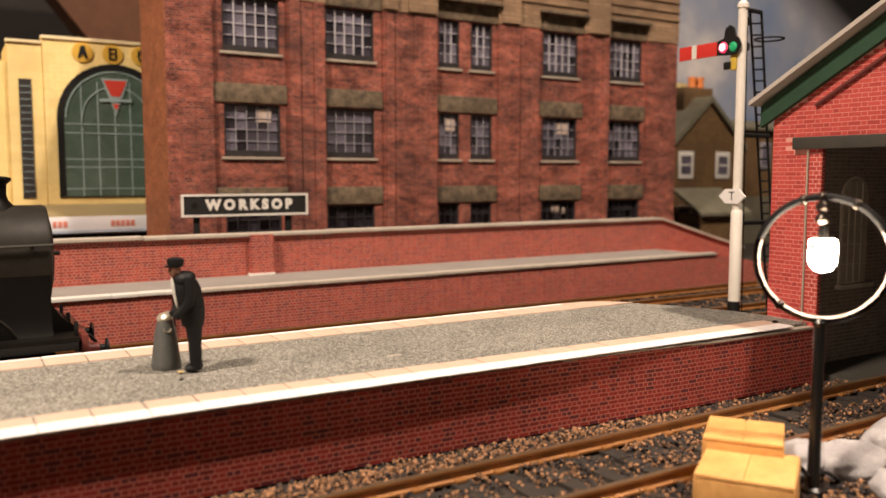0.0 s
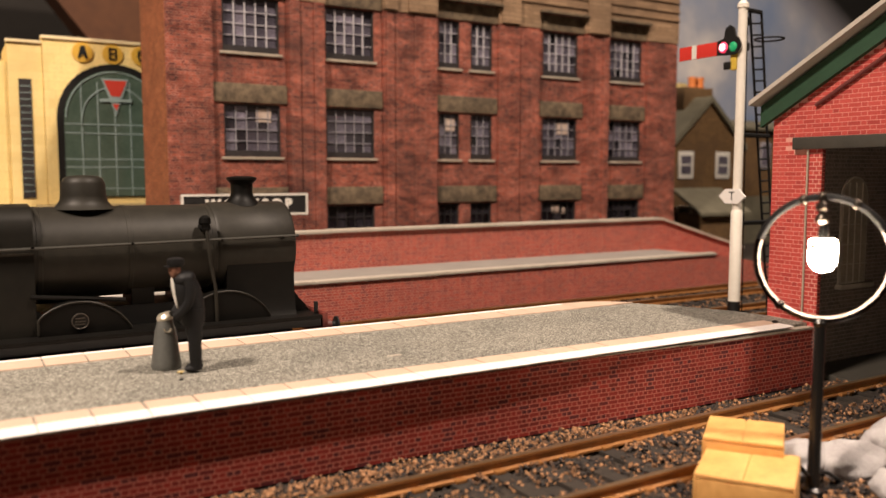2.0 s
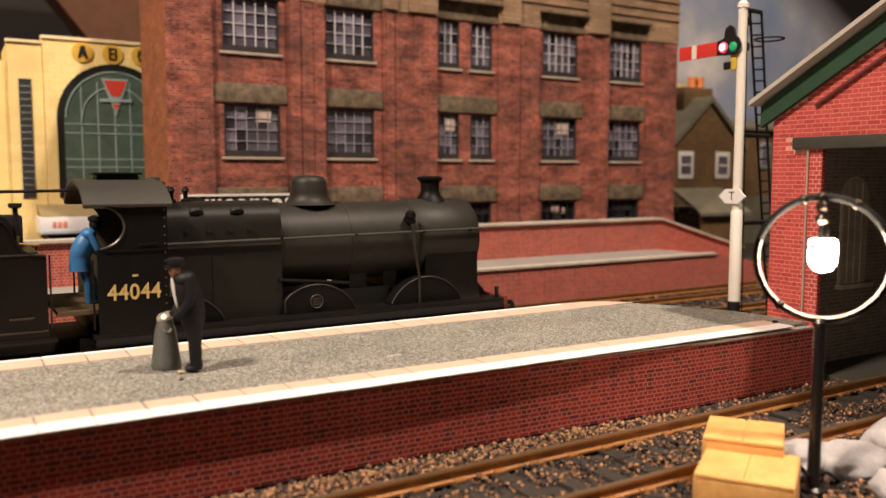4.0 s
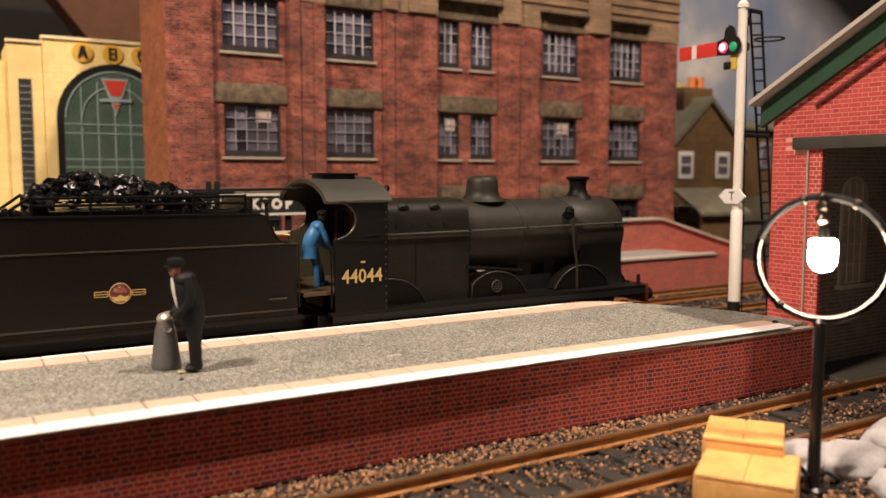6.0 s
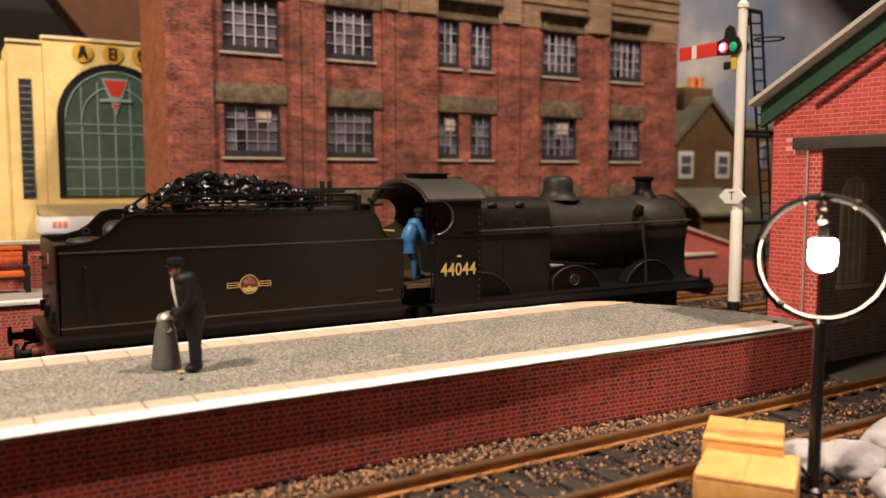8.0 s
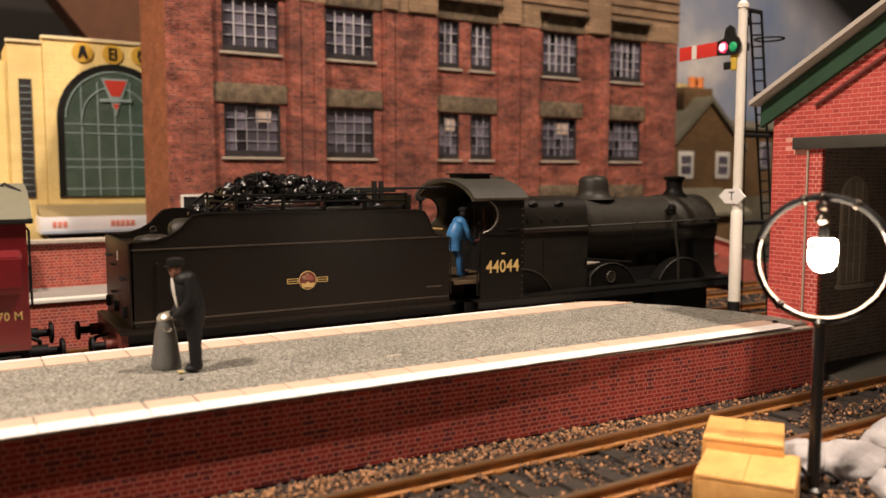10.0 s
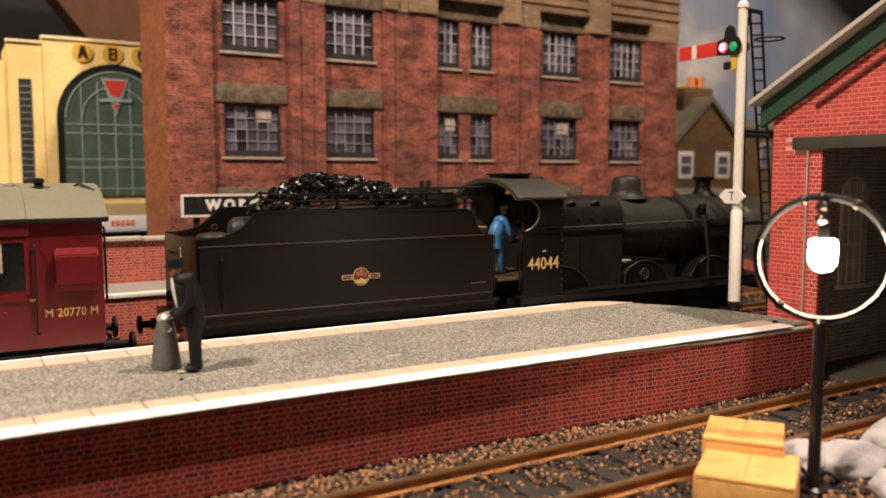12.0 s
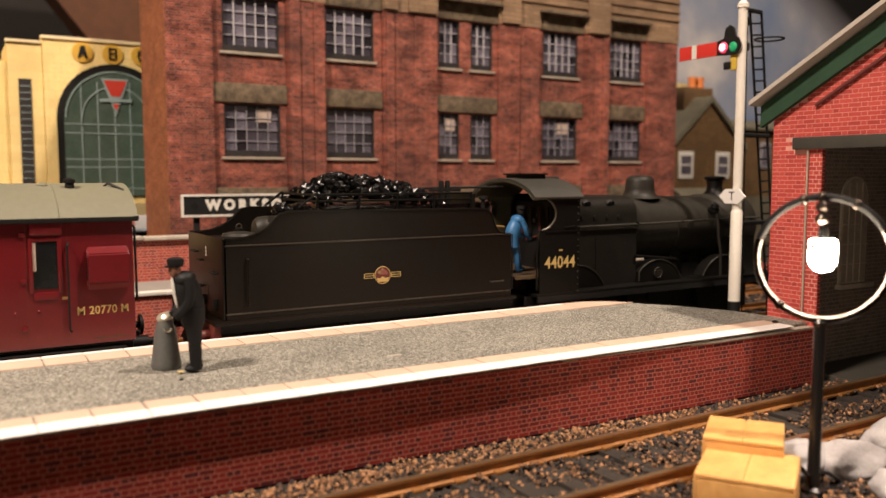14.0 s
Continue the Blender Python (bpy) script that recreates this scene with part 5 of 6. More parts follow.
def locomotive():
    root = thing("steam_locomotive", "black weathered six-wheeled steam goods locomotive", "locomotive")
    part("running_plate", boxes((104, 211, -16.6, 16.6, 14.9, 15.8), bevel=0.12), LOCO, root, "long black running plate")
    for s in (-1, 1):
        part("valance", boxes((104.4, 210.6, s * 16.4 - 0.3, s * 16.4 + 0.3, 13.2, 14.9)), BLACK, root)
    part("frames", boxes((106, 207, -6.5, 6.5, 3, 20.4)), BLACK, root, shade=0)
    for x0, x1 in ((168.5, 173.5), (178.5, 182.5)):
        part("motion_bracket", boxes((x0, x1, -6.0, 6.0, 20.4, 25.0)), BLACK, root, "dark bracket under the boiler", shade=0)
    part("buffer_beam", boxes((211.3, 212.7, -16, 16, 10.2, 16.2), bevel=0.15), BUFFER_RED, root, "dull red buffer beam")
    buffer_pair(root, 212.7, 1)
    part("coupling_hook", bms(pipe, [Vector((212, 0, 13.4)), Vector((215, 0, 13.2)), Vector((216.2, 0, 11.4)), Vector((215.6, 0, 9.5))], 0.5), BLACK, root)
    for y in (-13.5, 0, 13.5):
        part("lamp_iron", boxes((210.2, 211.0, y - 0.5, y + 0.5, 15.8, 18.8), bevel=0.1), BLACK, root)
    # boiler, firebox, smokebox
    cz = 32.6
    part("boiler", bms(lathe, [(10.4, 147.3), (10.4, 187.6)], (0, 0, cz), "x", 56), LOCO_BOILER, root, "sooty black boiler barrel")
    for x in (149.5, 168, 186.9):
        bm = bmesh.new()
        lathe(bm, [(10.4, x - 0.5), (10.52, x - 0.45), (10.52, x + 0.45), (10.4, x + 0.5)], (0, 0, cz), "x", 56)
        part("boiler_band", bm, LOCO_BOILER, root)
    part("smokebox", bms(lathe, [(10.5, 187.6), (10.9, 188.2), (10.9, 206.1), (10.55, 206.8), (9.5, 207.0)], (0, 0, cz), "x", 56), LOCO_BOILER, root, "sooty smokebox")
    door = part("smokebox_door", bms(lathe, [(8.6, 206.9), (8.4, 207.2), (6.8, 207.6), (4.0, 207.9), (0.3, 208.0)], (0, 0, cz), "x", 40), LOCO, root)
    part("door_dart", bms(rod, (207.9, 0, cz), (209.4, 0, cz), 0.5), BLACK, door)
    bm = bmesh.new()
    prism(bm, [(-11.6, 15.8), (11.6, 15.8), (10.9, 17), (10.2, 20), (10.0, 25), (10.3, 31), (-10.3, 31), (-10.0, 25), (-10.2, 20), (-10.9, 17)], "x", 189.5, 206.3)
    part("smokebox_saddle", bm, LOCO, root)
    bm = bmesh.new()
    prism(bm, [(206.2, 15.8), (211.0, 15.8), (210.2, 17.4), (208.2, 19.4), (206.2, 22.6)], "y", -7.5, 7.5)
    part("front_frame", bm, LOCO, root, "curved frame end ahead of the smokebox")
    bm = bmesh.new()
    fb = [(-10.7, 15.8), (10.7, 15.8), (10.7, 37.6), (10.3, 40.3), (9.0, 42.3), (6.5, 43.3), (0, 43.8), (-6.5, 43.3), (-9.0, 42.3), (-10.3, 40.3), (-10.7, 37.6)]
    prism(bm, fb, "x", 119.4, 148.3)
    f = part("firebox", bm, LOCO_FIREBOX, root, "square-shouldered black firebox", shade=40)
    for x in (128.0, 137.6):
        m = Matrix.Translation((x, -9.7, 41.2)) @ Matrix.Rotation(radians(-48), 4, "X")
        bm = bmesh.new()
        lathe(bm, [(1.0, 0.3), (1.0, 0.55), (1.35, 0.6), (1.35, -0.3)], (0, 0, 0), "z", 16)
        bmesh.ops.transform(bm, matrix=m @ Matrix.Diagonal((1.25, 1, 1, 1)), verts=bm.verts)
        part("mudhole_cover", bm, BLACK, f, "oval black washout cover")
    for x in (125.5, 130.6, 135.6, 140.4):
        part("washout_plug", bms(rod, (x, -10.5, 37.2), (x, -11.1, 37.2), 0.55), BLACK, f)
    part("firebox_seam", boxes((131.2, 131.5, -10.9, -10.6, 16, 31)), BLACK, f)
    part("firebox_bead", boxes((119.6, 148.2, -10.95, -10.6, 33.2, 33.7)), EDGE_GLINT, f)
    # chimney, dome, safety valves
    bm = bmesh.new()
    lathe(bm, [(4.9, 42.5), (3.9, 43.5), (3.0, 44.6), (2.65, 45.8), (2.75, 48.0), (3.2, 48.5), (3.7, 49.0), (3.7, 49.5), (2.6, 49.8)], (196.6, 0, 0), "z", 32)
    part("chimney", bm, LOCO, root, "short black chimney")
    part("chimney_throat", bms(rod, (196.6, 0, 49.7), (196.6, 0, 49.85), 2.3, seg=20), BLACK, root)
    bm = bmesh.new()
    lathe(bm, [(7.0, 42.4), (5.9, 43.2), (5.1, 44.3), (4.85, 45.6), (4.7, 48.2), (4.2, 49.3), (3.2, 49.9), (0.4, 50.1)], (159.8, 0, 0), "z", 36)
    part("dome", bm, LOCO_BOILER, root, "flat-topped steam dome")
    for x, y in ((124.2, -1.8), (124.2, 1.8), (128.0, 0.0)):
        part("safety_valve", bms(lathe, [(1.3, 43.2), (1.1, 44.2), (0.55, 44.5), (0.6, 46.0), (0.95, 46.3), (0.5, 47.4)], (x, y, 0), "z", 12), LOCO, root)
    part("whistle", bms(lathe, [(0.35, 43.4), (0.35, 46.4), (0.65, 46.6), (0.65, 48.4), (0.2, 48.7)], (121.3, -6.0, 0), "z", 10), BLACK, root)
    # handrails with knobs
    for s in (-1, 1):
        part("handrail", bms(pipe, [Vector((120, s * 11.5, 34.4)), Vector((148.3, s * 11.5, 34.6)), Vector((190, s * 11.6, 35.1)), Vector((207, s * 11.6, 35.3))], 0.34), CAB_ROOF, root, "long thin handrail")
        for x in (148, 168, 188, 203):
            part("handrail_knob", bms(rod, (x, s * 9.8, 34.9), (x, s * 12.0, 34.9), 0.35, seg=6), LOCO, root)
        # splashers
        for x, x0 in ((188.6, 170.5), (156.6, 148.4), (122.6, 119.6)):
            pts = [(max(x0, x + 12.0 * math.cos(math.pi * k / 20)), 10.8 + 12.0 * math.sin(math.pi * k / 20)) for k in range(21)]
            pts = [p for p in pts if p[1] > 15.6]
            pts = [(pts[0][0], 15.6)] + pts + [(pts[-1][0], 15.6)]
            bm = bmesh.new()
            prism(bm, pts, "y", s * 12.2, s * 8.0)
            sp = part("splasher", bm, LOCO, root, "curved wheel splasher", shade=25)
            rim = bmesh.new()
            pipe(rim, [Vector((p[0], s * 12.25, p[1])) for p in pts[1:-1]], 0.24, 6)
            part("splasher_rim", rim, LOCO_BOILER, sp)
        # clack valve and feed pipe
        cl = part("clack_valve", bms(lathe, [(0.9, 37.0), (1.2, 37.6), (1.0, 38.6), (1.5, 39.0), (1.3, 40.2), (0.5, 40.8)], (184.3, s * 10.9, 0), "z", 12), LOCO, root, "clack valve on the boiler")
        part("clack_flange", bms(rod, (184.3, s * 8.8, 38.2), (184.3, s * 11.9, 38.0), 1.1, seg=12), LOCO, cl)
        part("feed_pipe", bms(pipe, [Vector((184.3, s * 11.2, 38.2)), Vector((184.6, s * 12.0, 35.5)), Vector((185.0, s * 12.2, 30)), Vector((186.0, s * 12.4, 24)), Vector((186.2, s * 12.5, 15.8))], 0.42), LOCO_BOILER, root, "bent copper feed pipe painted black")
        part("reverser_rod", bms(pipe, [Vector((147.3, s * 11.2, 24.4)), Vector((166.3, s * 10.9, 22.4))], 0.5), LOCO, root)
    bm = bmesh.new()
    lathe(bm, [(1.8, -12.45), (1.8, -12.2)], (156.6, 0, 18.6), "y", 22)
    pl = part("builders_plate", bm, BLACK, root, "oval works plate")
    bm = bmesh.new()
    ring(bm, (156.6, -12.5, 18.6), 1.65, 0.14, "y", 22)
    part("plate_rim", bm, EDGE_GLINT, pl)
    for z in (19.2, 18.5, 17.9):
        part("plate_bar", boxes((155.6, 157.6, -12.6, -12.4, z - 0.12, z + 0.12)), EDGE_GLINT, pl, "unreadable line")
    # cab
    cut = [(104.9 + 6.0 * math.cos(a), 39.0 + 4.8 * math.sin(a)) for a in [radians(-80 + 165 * k / 14) for k in range(15)]]
    side = [(105.2, 14.6), (119.9, 14.6), (119.9, 44.4), (105.2, 44.4)] + list(reversed(cut)) + [(105.2, 34.2)]
    for s in (-1, 1):
        bm = bmesh.new()
        prism(bm, side, "y", s * 16.3, s * 15.7)
        sd = part("cab_side", bm, LOCO, root, "black riveted cab side", shade=0)
        rim = bmesh.new()
        pipe(rim, [Vector((p[0], s * 16.3, p[1])) for p in cut], 0.3, 6)
        part("cutout_rim", rim, EDGE_GLINT, sd)
        part("cab_bead", boxes((107.0, 119.8, s * 16.4 - 0.15, s * 16.4 + 0.15, 33.6, 34.1)), LOCO, sd)
        bm = bmesh.new()
        for k in range(15):
            ball(bm, 119.3, s * 16.3, 16 + k * 1.9, 0.22, u=6, v=4)
        tagged(part("rivet_line", bm, EDGE_GLINT, sd), kind="stuff")
        part("cab_handrail", bms(rod, (104.3, s * 16.0, 17), (104.3, s * 16.0, 32), 0.25, seg=6), LOCO, sd)
        part("cab_grab", bms(rod, (113.8, s * 16.6, 35.0), (117.8, s * 16.6, 35.2), 0.18, seg=6), LOCO, sd)
        part("cab_lining", bms(prism, [(q[0] + (0.05 if q[0] > 104 else 0), q[1]) for q in side], "y", s * 15.68, s * 15.5), CAB_INSIDE, sd, "olive inside, lightened as if lit", shade=0)
    lin = roof_arc(15.6, 43.2, 48.4)
    part("roof_lining", bms(prism, lin + [(q[0] * 0.99, q[1] - 0.2) for q in reversed(lin)], "x", 103.0, 119.1), CAB_INSIDE, root, "olive roof lining, lightened as if lit", shade=50)
    part("cab_front", boxes((119.2, 119.9, -15.7, 15.7, 15.8, 44.2)), LOCO, root, shade=0)
    bm = bmesh.new()
    top = roof_arc(16.9, 43.9, 49.3)
    bot = roof_arc(16.3, 43.2, 48.6)
    prism(bm, top + list(reversed(bot)), "x", 102.8, 121.0)
    rf = part("cab_roof", bm, CAB_ROOF, root, "dusty arched cab roof", shade=50)
    part("roof_ventilator", boxes((107.5, 116.5, -4.0, 4.0, 49.0, 50.2), (106.8, 117.2, -4.6, 4.6, 50.2, 50.7), bevel=0.15), LOCO, rf, "sliding roof ventilator")
    part("roof_rib", boxes((120.2, 121.2, -5, 5, 48.6, 49.7), bevel=0.2), CAB_ROOF, rf)
    part("gutter_strip", boxes((103, 120.8, -17.1, -16.7, 43.5, 43.9)), EDGE_GLINT, rf)
    part("cab_floor", boxes((97.2, 119.2, -15.4, 15.4, 20.4, 21.3)), BUFF_PLANK, root, "worn wooden cab floor")
    bh = part("backhead", boxes((116.2, 119.2, -11, 11, 17.2, 42), bevel=0.6), BLACK, root, "boiler backhead")
    part("firehole", bms(lathe, [(0.2, 115.9), (1.3, 115.9), (1.5, 116.3)], (0, -6.0, 26.5), "x", 18), glow("firehole_glow", (1.0, 0.30, 0.05), 1.2), bh, "glowing firehole")
    for k in range(4):
        part("pipework", bms(pipe, [Vector((115.7, -7 + k * 4.6, 30)), Vector((115.4, -7.6 + k * 4.6, 34)), Vector((115.6, -6.5 + k * 4.2, 40.5))], 0.35, 6), MOULDING if k % 2 else BLACK, bh, "thin dark pipe")
    for y, z in ((-6, 33.5), (1, 36)):
        part("gauge", bms(lathe, [(0.3, 115.8), (0.7, 115.8), (0.7, 116.4)], (0, y, z), "x", 14), CHURN, bh, "small gauge")
    part("regulator", bms(rod, (115.5, -4, 32), (115.5, 4, 30), 0.3), MOULDING, bh)
    part("drawbar_box", boxes((92.5, 107, -10, 10, 2.5, 15.0)), BLACK, root, shade=0)
    part("cab_step", boxes((101.5, 106.5, -16.2, -13.5, 6.0, 6.8), (101.5, 106.5, -13.8, -13.4, 6.8, 15)), BLACK, root)
    for s in (-1, 1):
        m = facing(112.6, -16.36, 24.6) if s < 0 else facing(112.6, 16.36, 24.6) @ Matrix.Rotation(math.pi, 4, "Y")
        lettering("running_number", "44044", 4.9, LETTER_CREAM, root, m, 0.90, 0.04, 0.05, 1.03)
    part("power_mark", boxes((112.2, 113.4, -16.42, -16.3, 28.1, 28.5)), LETTER_CREAM, root, "small unreadable mark")
    for x in (188.6, 156.6, 122.6):
        wheelset(root, x, 10.4, "driving_wheelset")
    return root


def tender():
    root = thing("tender", "black coal tender loaded with glossy coal", "tender")
    y = 15.5
    prof = [(14, 16.2), (95.5, 16.2), (95.5, 33.4), (93.4, 33.6), (91.2, 34.5), (89.9, 36.4), (89.0, 38.8), (87.8, 40.5), (86.0, 41.0),
            (30, 41.5), (27.6, 41.0), (26.2, 39.7), (24.6, 38.0), (22.4, 36.6), (19.6, 35.7), (16, 35.3), (14, 35.4)]
    for s in (-1, 1):
        bm = bmesh.new()
        prism(bm, prof, "y", s * y, s * (y - 0.7))
        sd = part("tank_side", bm, TENDER, root, "black tender side with a curved top", shade=0)
        rim = bmesh.new()
        pipe(rim, [Vector((p[0], s * (y + 0.1), p[1])) for p in prof[2:]], 0.2, 6)
        part("coping_bead", rim, TENDER, sd)
        part("side_bead", boxes((14.2, 95.3, s * (y + 0.06) - 0.14, s * (y + 0.06) + 0.14, 33.55, 33.9), bevel=0.06), EDGE_GLINT, sd, "raised beading")
        part("bottom_bead", boxes((14.2, 95.3, s * (y + 0.06) - 0.14, s * (y + 0.06) + 0.14, 17.5, 17.85), bevel=0.06), EDGE_GLINT, sd)
        part("corner_handrail", bms(pipe, [Vector((19.4, s * (y + 0.2), 30.6)), Vector((19.4, s * (y + 0.9), 30.4)), Vector((19.4, s * (y + 0.9), 19.8)), Vector((19.4, s * (y + 0.2), 19.6))], 0.25, 6), TENDER, sd)
        part("grab_rail", bms(pipe, [Vector((88.4, s * y, 20.6)), Vector((88.4, s * (y + 0.7), 20.6)), Vector((92.6, s * (y + 0.7), 20.6)), Vector((92.6, s * y, 20.6))], 0.2, 6), EDGE_GLINT, sd)
        part("front_handrail", bms(rod, (96.1, s * 15.2, 18), (96.1, s * 15.2, 33.5), 0.22, seg=6), BLACK, sd)
        part("sole_bar", boxes((11.5, 96.4, s * 15.2 - 0.4, s * 15.2 + 0.4, 13.2, 15.2)), BLACK, root)
    part("footplate", boxes((11.2, 97.0, -16.2, 16.2, 15.2, 16.2), bevel=0.15), TENDER, root, "black tender footplate")
    part("underframe", boxes((13, 94, -7, 7, 4, 15.2)), BLACK, root, shade=0)
    part("rear_panel", boxes((13.6, 14.6, -y, y, 16.2, 35.3), bevel=0.2), TENDER, root, "tender back panel")
    part("front_panel", boxes((94.2, 95.0, -y + 0.8, y - 0.8, 16.2, 33)), TENDER, root, shade=0)
    part("tank_top", boxes((14.6, 94, -y + 0.75, y - 0.75, 33.2, 34.2)), TENDER, root, shade=0)
    part("coal_bulkhead", boxes((37.6, 38.4, -y + 0.8, y - 0.8, 34.2, 41.8)), TENDER, root)
    part("filler_dome", bms(lathe, [(4.4, 34.2), (4.4, 35.2), (3.9, 35.8), (1.5, 36.2), (0.3, 36.4)], (21.5, -3.0, 0), "z", 22), LOCO_BOILER, root, "round water filler")
    part("filler_lid", bms(lathe, [(1.0, 36.2), (0.9, 36.9), (0.3, 37.2)], (21.5, -3.0, 0), "z", 12), LOCO, root)
    dome = bmesh.new()
    lathe(dome, [(0.4, 25.0), (2.4, 25.3), (3.3, 26.4), (3.5, 28.0), (3.5, 36.8), (0.4, 36.9)], (0, -3.0, 36.4), "x", 22)
    part("tank_dome", dome, LOCO_BOILER, root, "round-ended water pickup dome")
    lid_ring = bmesh.new()
    ring(lid_ring, (21.5, -3.0, 37.4), 0.7, 0.16, "y", 14)
    part("filler_ring", lid_ring, EDGE_GLINT, root, "small lifting ring")
    for yy in (-10.5, 0, 10.5):
        part("lamp_bracket", boxes((12.6, 13.6, yy - 0.4, yy + 0.4, 18.2, 20.8), bevel=0.1), BLACK, root)
    for yy, z in ((-9, 27), (8, 31)):
        part("rear_grab", bms(pipe, [Vector((13.6, yy - 2.5, z)), Vector((12.6, yy - 2.5, z)), Vector((12.6, yy + 1.5, z)), Vector((13.6, yy + 1.5, z))], 0.22, 6), BLACK, root)
    for z in (22.5, 29):
        part("rear_step", boxes((12.6, 13.6, 1.0, 4.0, z, z + 0.4)), BLACK, root)
    for k in range(3):
        part("number_patch", boxes((13.45, 13.6, -2.2, -1.3, 30.4 + k * 0.85, 31.0 + k * 0.85)), COPING, root, "small unreadable mark")
        part("lower_mark", boxes((13.45, 13.6, -2.6, -1.6, 20.8 + k * 0.8, 21.3 + k * 0.8)), BUFF_PLANK, root, "faded unreadable mark")
    # coal rails
    for s in (-1, 1):
        for z in (43.6, 45.2):
            part("coal_rail", bms(rod, (38.5, s * 12.4, z), (84, s * 12.4, z), 0.32, seg=6), LOCO, root)
        for x in (38.5, 50, 61, 72, 84):
            part("rail_post", bms(rod, (x, s * 12.4, 41), (x, s * 12.4, 45.6), 0.35, seg=6), LOCO, root)
        part("rail_stay", bms(rod, (33.5, s * 12.2, 42), (38.5, s * 12.4, 45.6), 0.35, seg=6), LOCO, root)
    for z in (43.6, 45.2):
        part("cross_rail", bms(rod, (38.5, -12.4, z), (38.5, 12.4, z), 0.32, seg=6), LOCO, root)
    part("fire_iron", bms(rod, (64, 3, 46.2), (104, 1, 46.6), 0.35, seg=6), BLACK, root, "long fire iron")
    part("coal_plate", boxes((85.6, 86.4, -11, 11, 34.2, 45.0), bevel=0.2), TENDER, root)
    part("brake_standard", bms(lathe, [(0.6, 33.5), (0.5, 43), (1.3, 43.4), (1.3, 44.2)], (90.6, -8.5, 0), "z", 10), BLACK, root)
    for x in (76.4, 78.4):
        part("iron_bracket", boxes((x - 0.5, x + 0.5, -9.6, -8.4, 41.5, 48.6), bevel=0.12), BLACK, root, "upright bracket for the fire irons")
    part("bracket_bar", boxes((72.5, 82.5, -9.5, -8.6, 45.6, 46.4), bevel=0.1), BLACK, root)
    part("brake_handle", bms(pipe, [Vector((94.6, -13.4, 35.6)), Vector((90.6, -13.4, 35.9)), Vector((90.6, -13.4, 37.6))], 0.3, 6), BRASS, root, "bright brass handle")
    part("tool_box", boxes((87.4, 92.6, 2, 12, 34.2, 41.0), bevel=0.3), BLACK, root)
    buffer_pair(root, 13.0, -1, 12.5, True, 2.3, 1.0)
    part("buffer_beam", boxes((11.2, 13.0, -15.6, 15.6, 10.2, 15.2), bevel=0.15), BUFFER_RED, root, "dirty red buffer beam")
    part("coupling_hook", bms(pipe, [Vector((11.2, 0, 13)), Vector((8.5, 0, 12.6)), Vector((7.6, 0, 10.5))], 0.45, 6), BLACK, root)
    # emblem in plain shapes
    bm = bmesh.new()
    ring(bm, (54.9, -y - 0.1, 24.5), 2.2, 0.09, "y", 28)
    em = part("emblem_ring", bm, LETTER_CREAM, root, "gold ring emblem")
    part("emblem_disc", bms(lathe, [(2.1, -y - 0.12), (2.1, -y)], (54.9, 0, 24.5), "y", 28), MOULDING, em, "dark red disc")
    bm = bmesh.new()
    prism(bm, [(53.6, 22.8), (56.2, 22.8), (56.7, 23.9), (55.6, 23.7), (54.9, 24.2), (54.2, 23.7), (53.1, 23.9)], "y", -y - 0.2, -y - 0.1)
    part("emblem_crown", bm, LETTER_CREAM, em, "gold shape")
    bm = bmesh.new()
    prism(bm, [(53.9, 24.7), (55.4, 24.6), (56.1, 25.4), (55.3, 26.0), (54.1, 25.8)], "y", -y - 0.2, -y - 0.1)
    part("emblem_figure", bm, EMBLEM_RED, em, "dull red shape")
    for ex, ez, er in ((53.9, 25.3, 0.4), (55.9, 25.0, 0.45), (54.8, 26.0, 0.3)):
        part("emblem_spot", bms(lathe, [(er, -y - 0.24), (er, -y - 0.14)], (ex, 0, ez), "y", 12), EMBLEM_RED if ex > 55.5 else CANOPY_TOP, em, "faded spot")
    for xa, xb in ((49.7, 52.4), (57.4, 60.1)):
        for z in (23.95, 24.5, 25.05):
            part("emblem_bar", boxes((xa, xb, -y - 0.15, -y, z - 0.07, z + 0.07)), LETTER_CREAM, em, "gold bar")
        for x in (xa, xb):
            part("emblem_bar", boxes((x - 0.08, x + 0.08, -y - 0.15, -y, 23.9, 25.1)), LETTER_CREAM, em)
    for x in (26, 53, 80):
        wheelset(root, x, 6.9, "tender_wheelset")
    return root


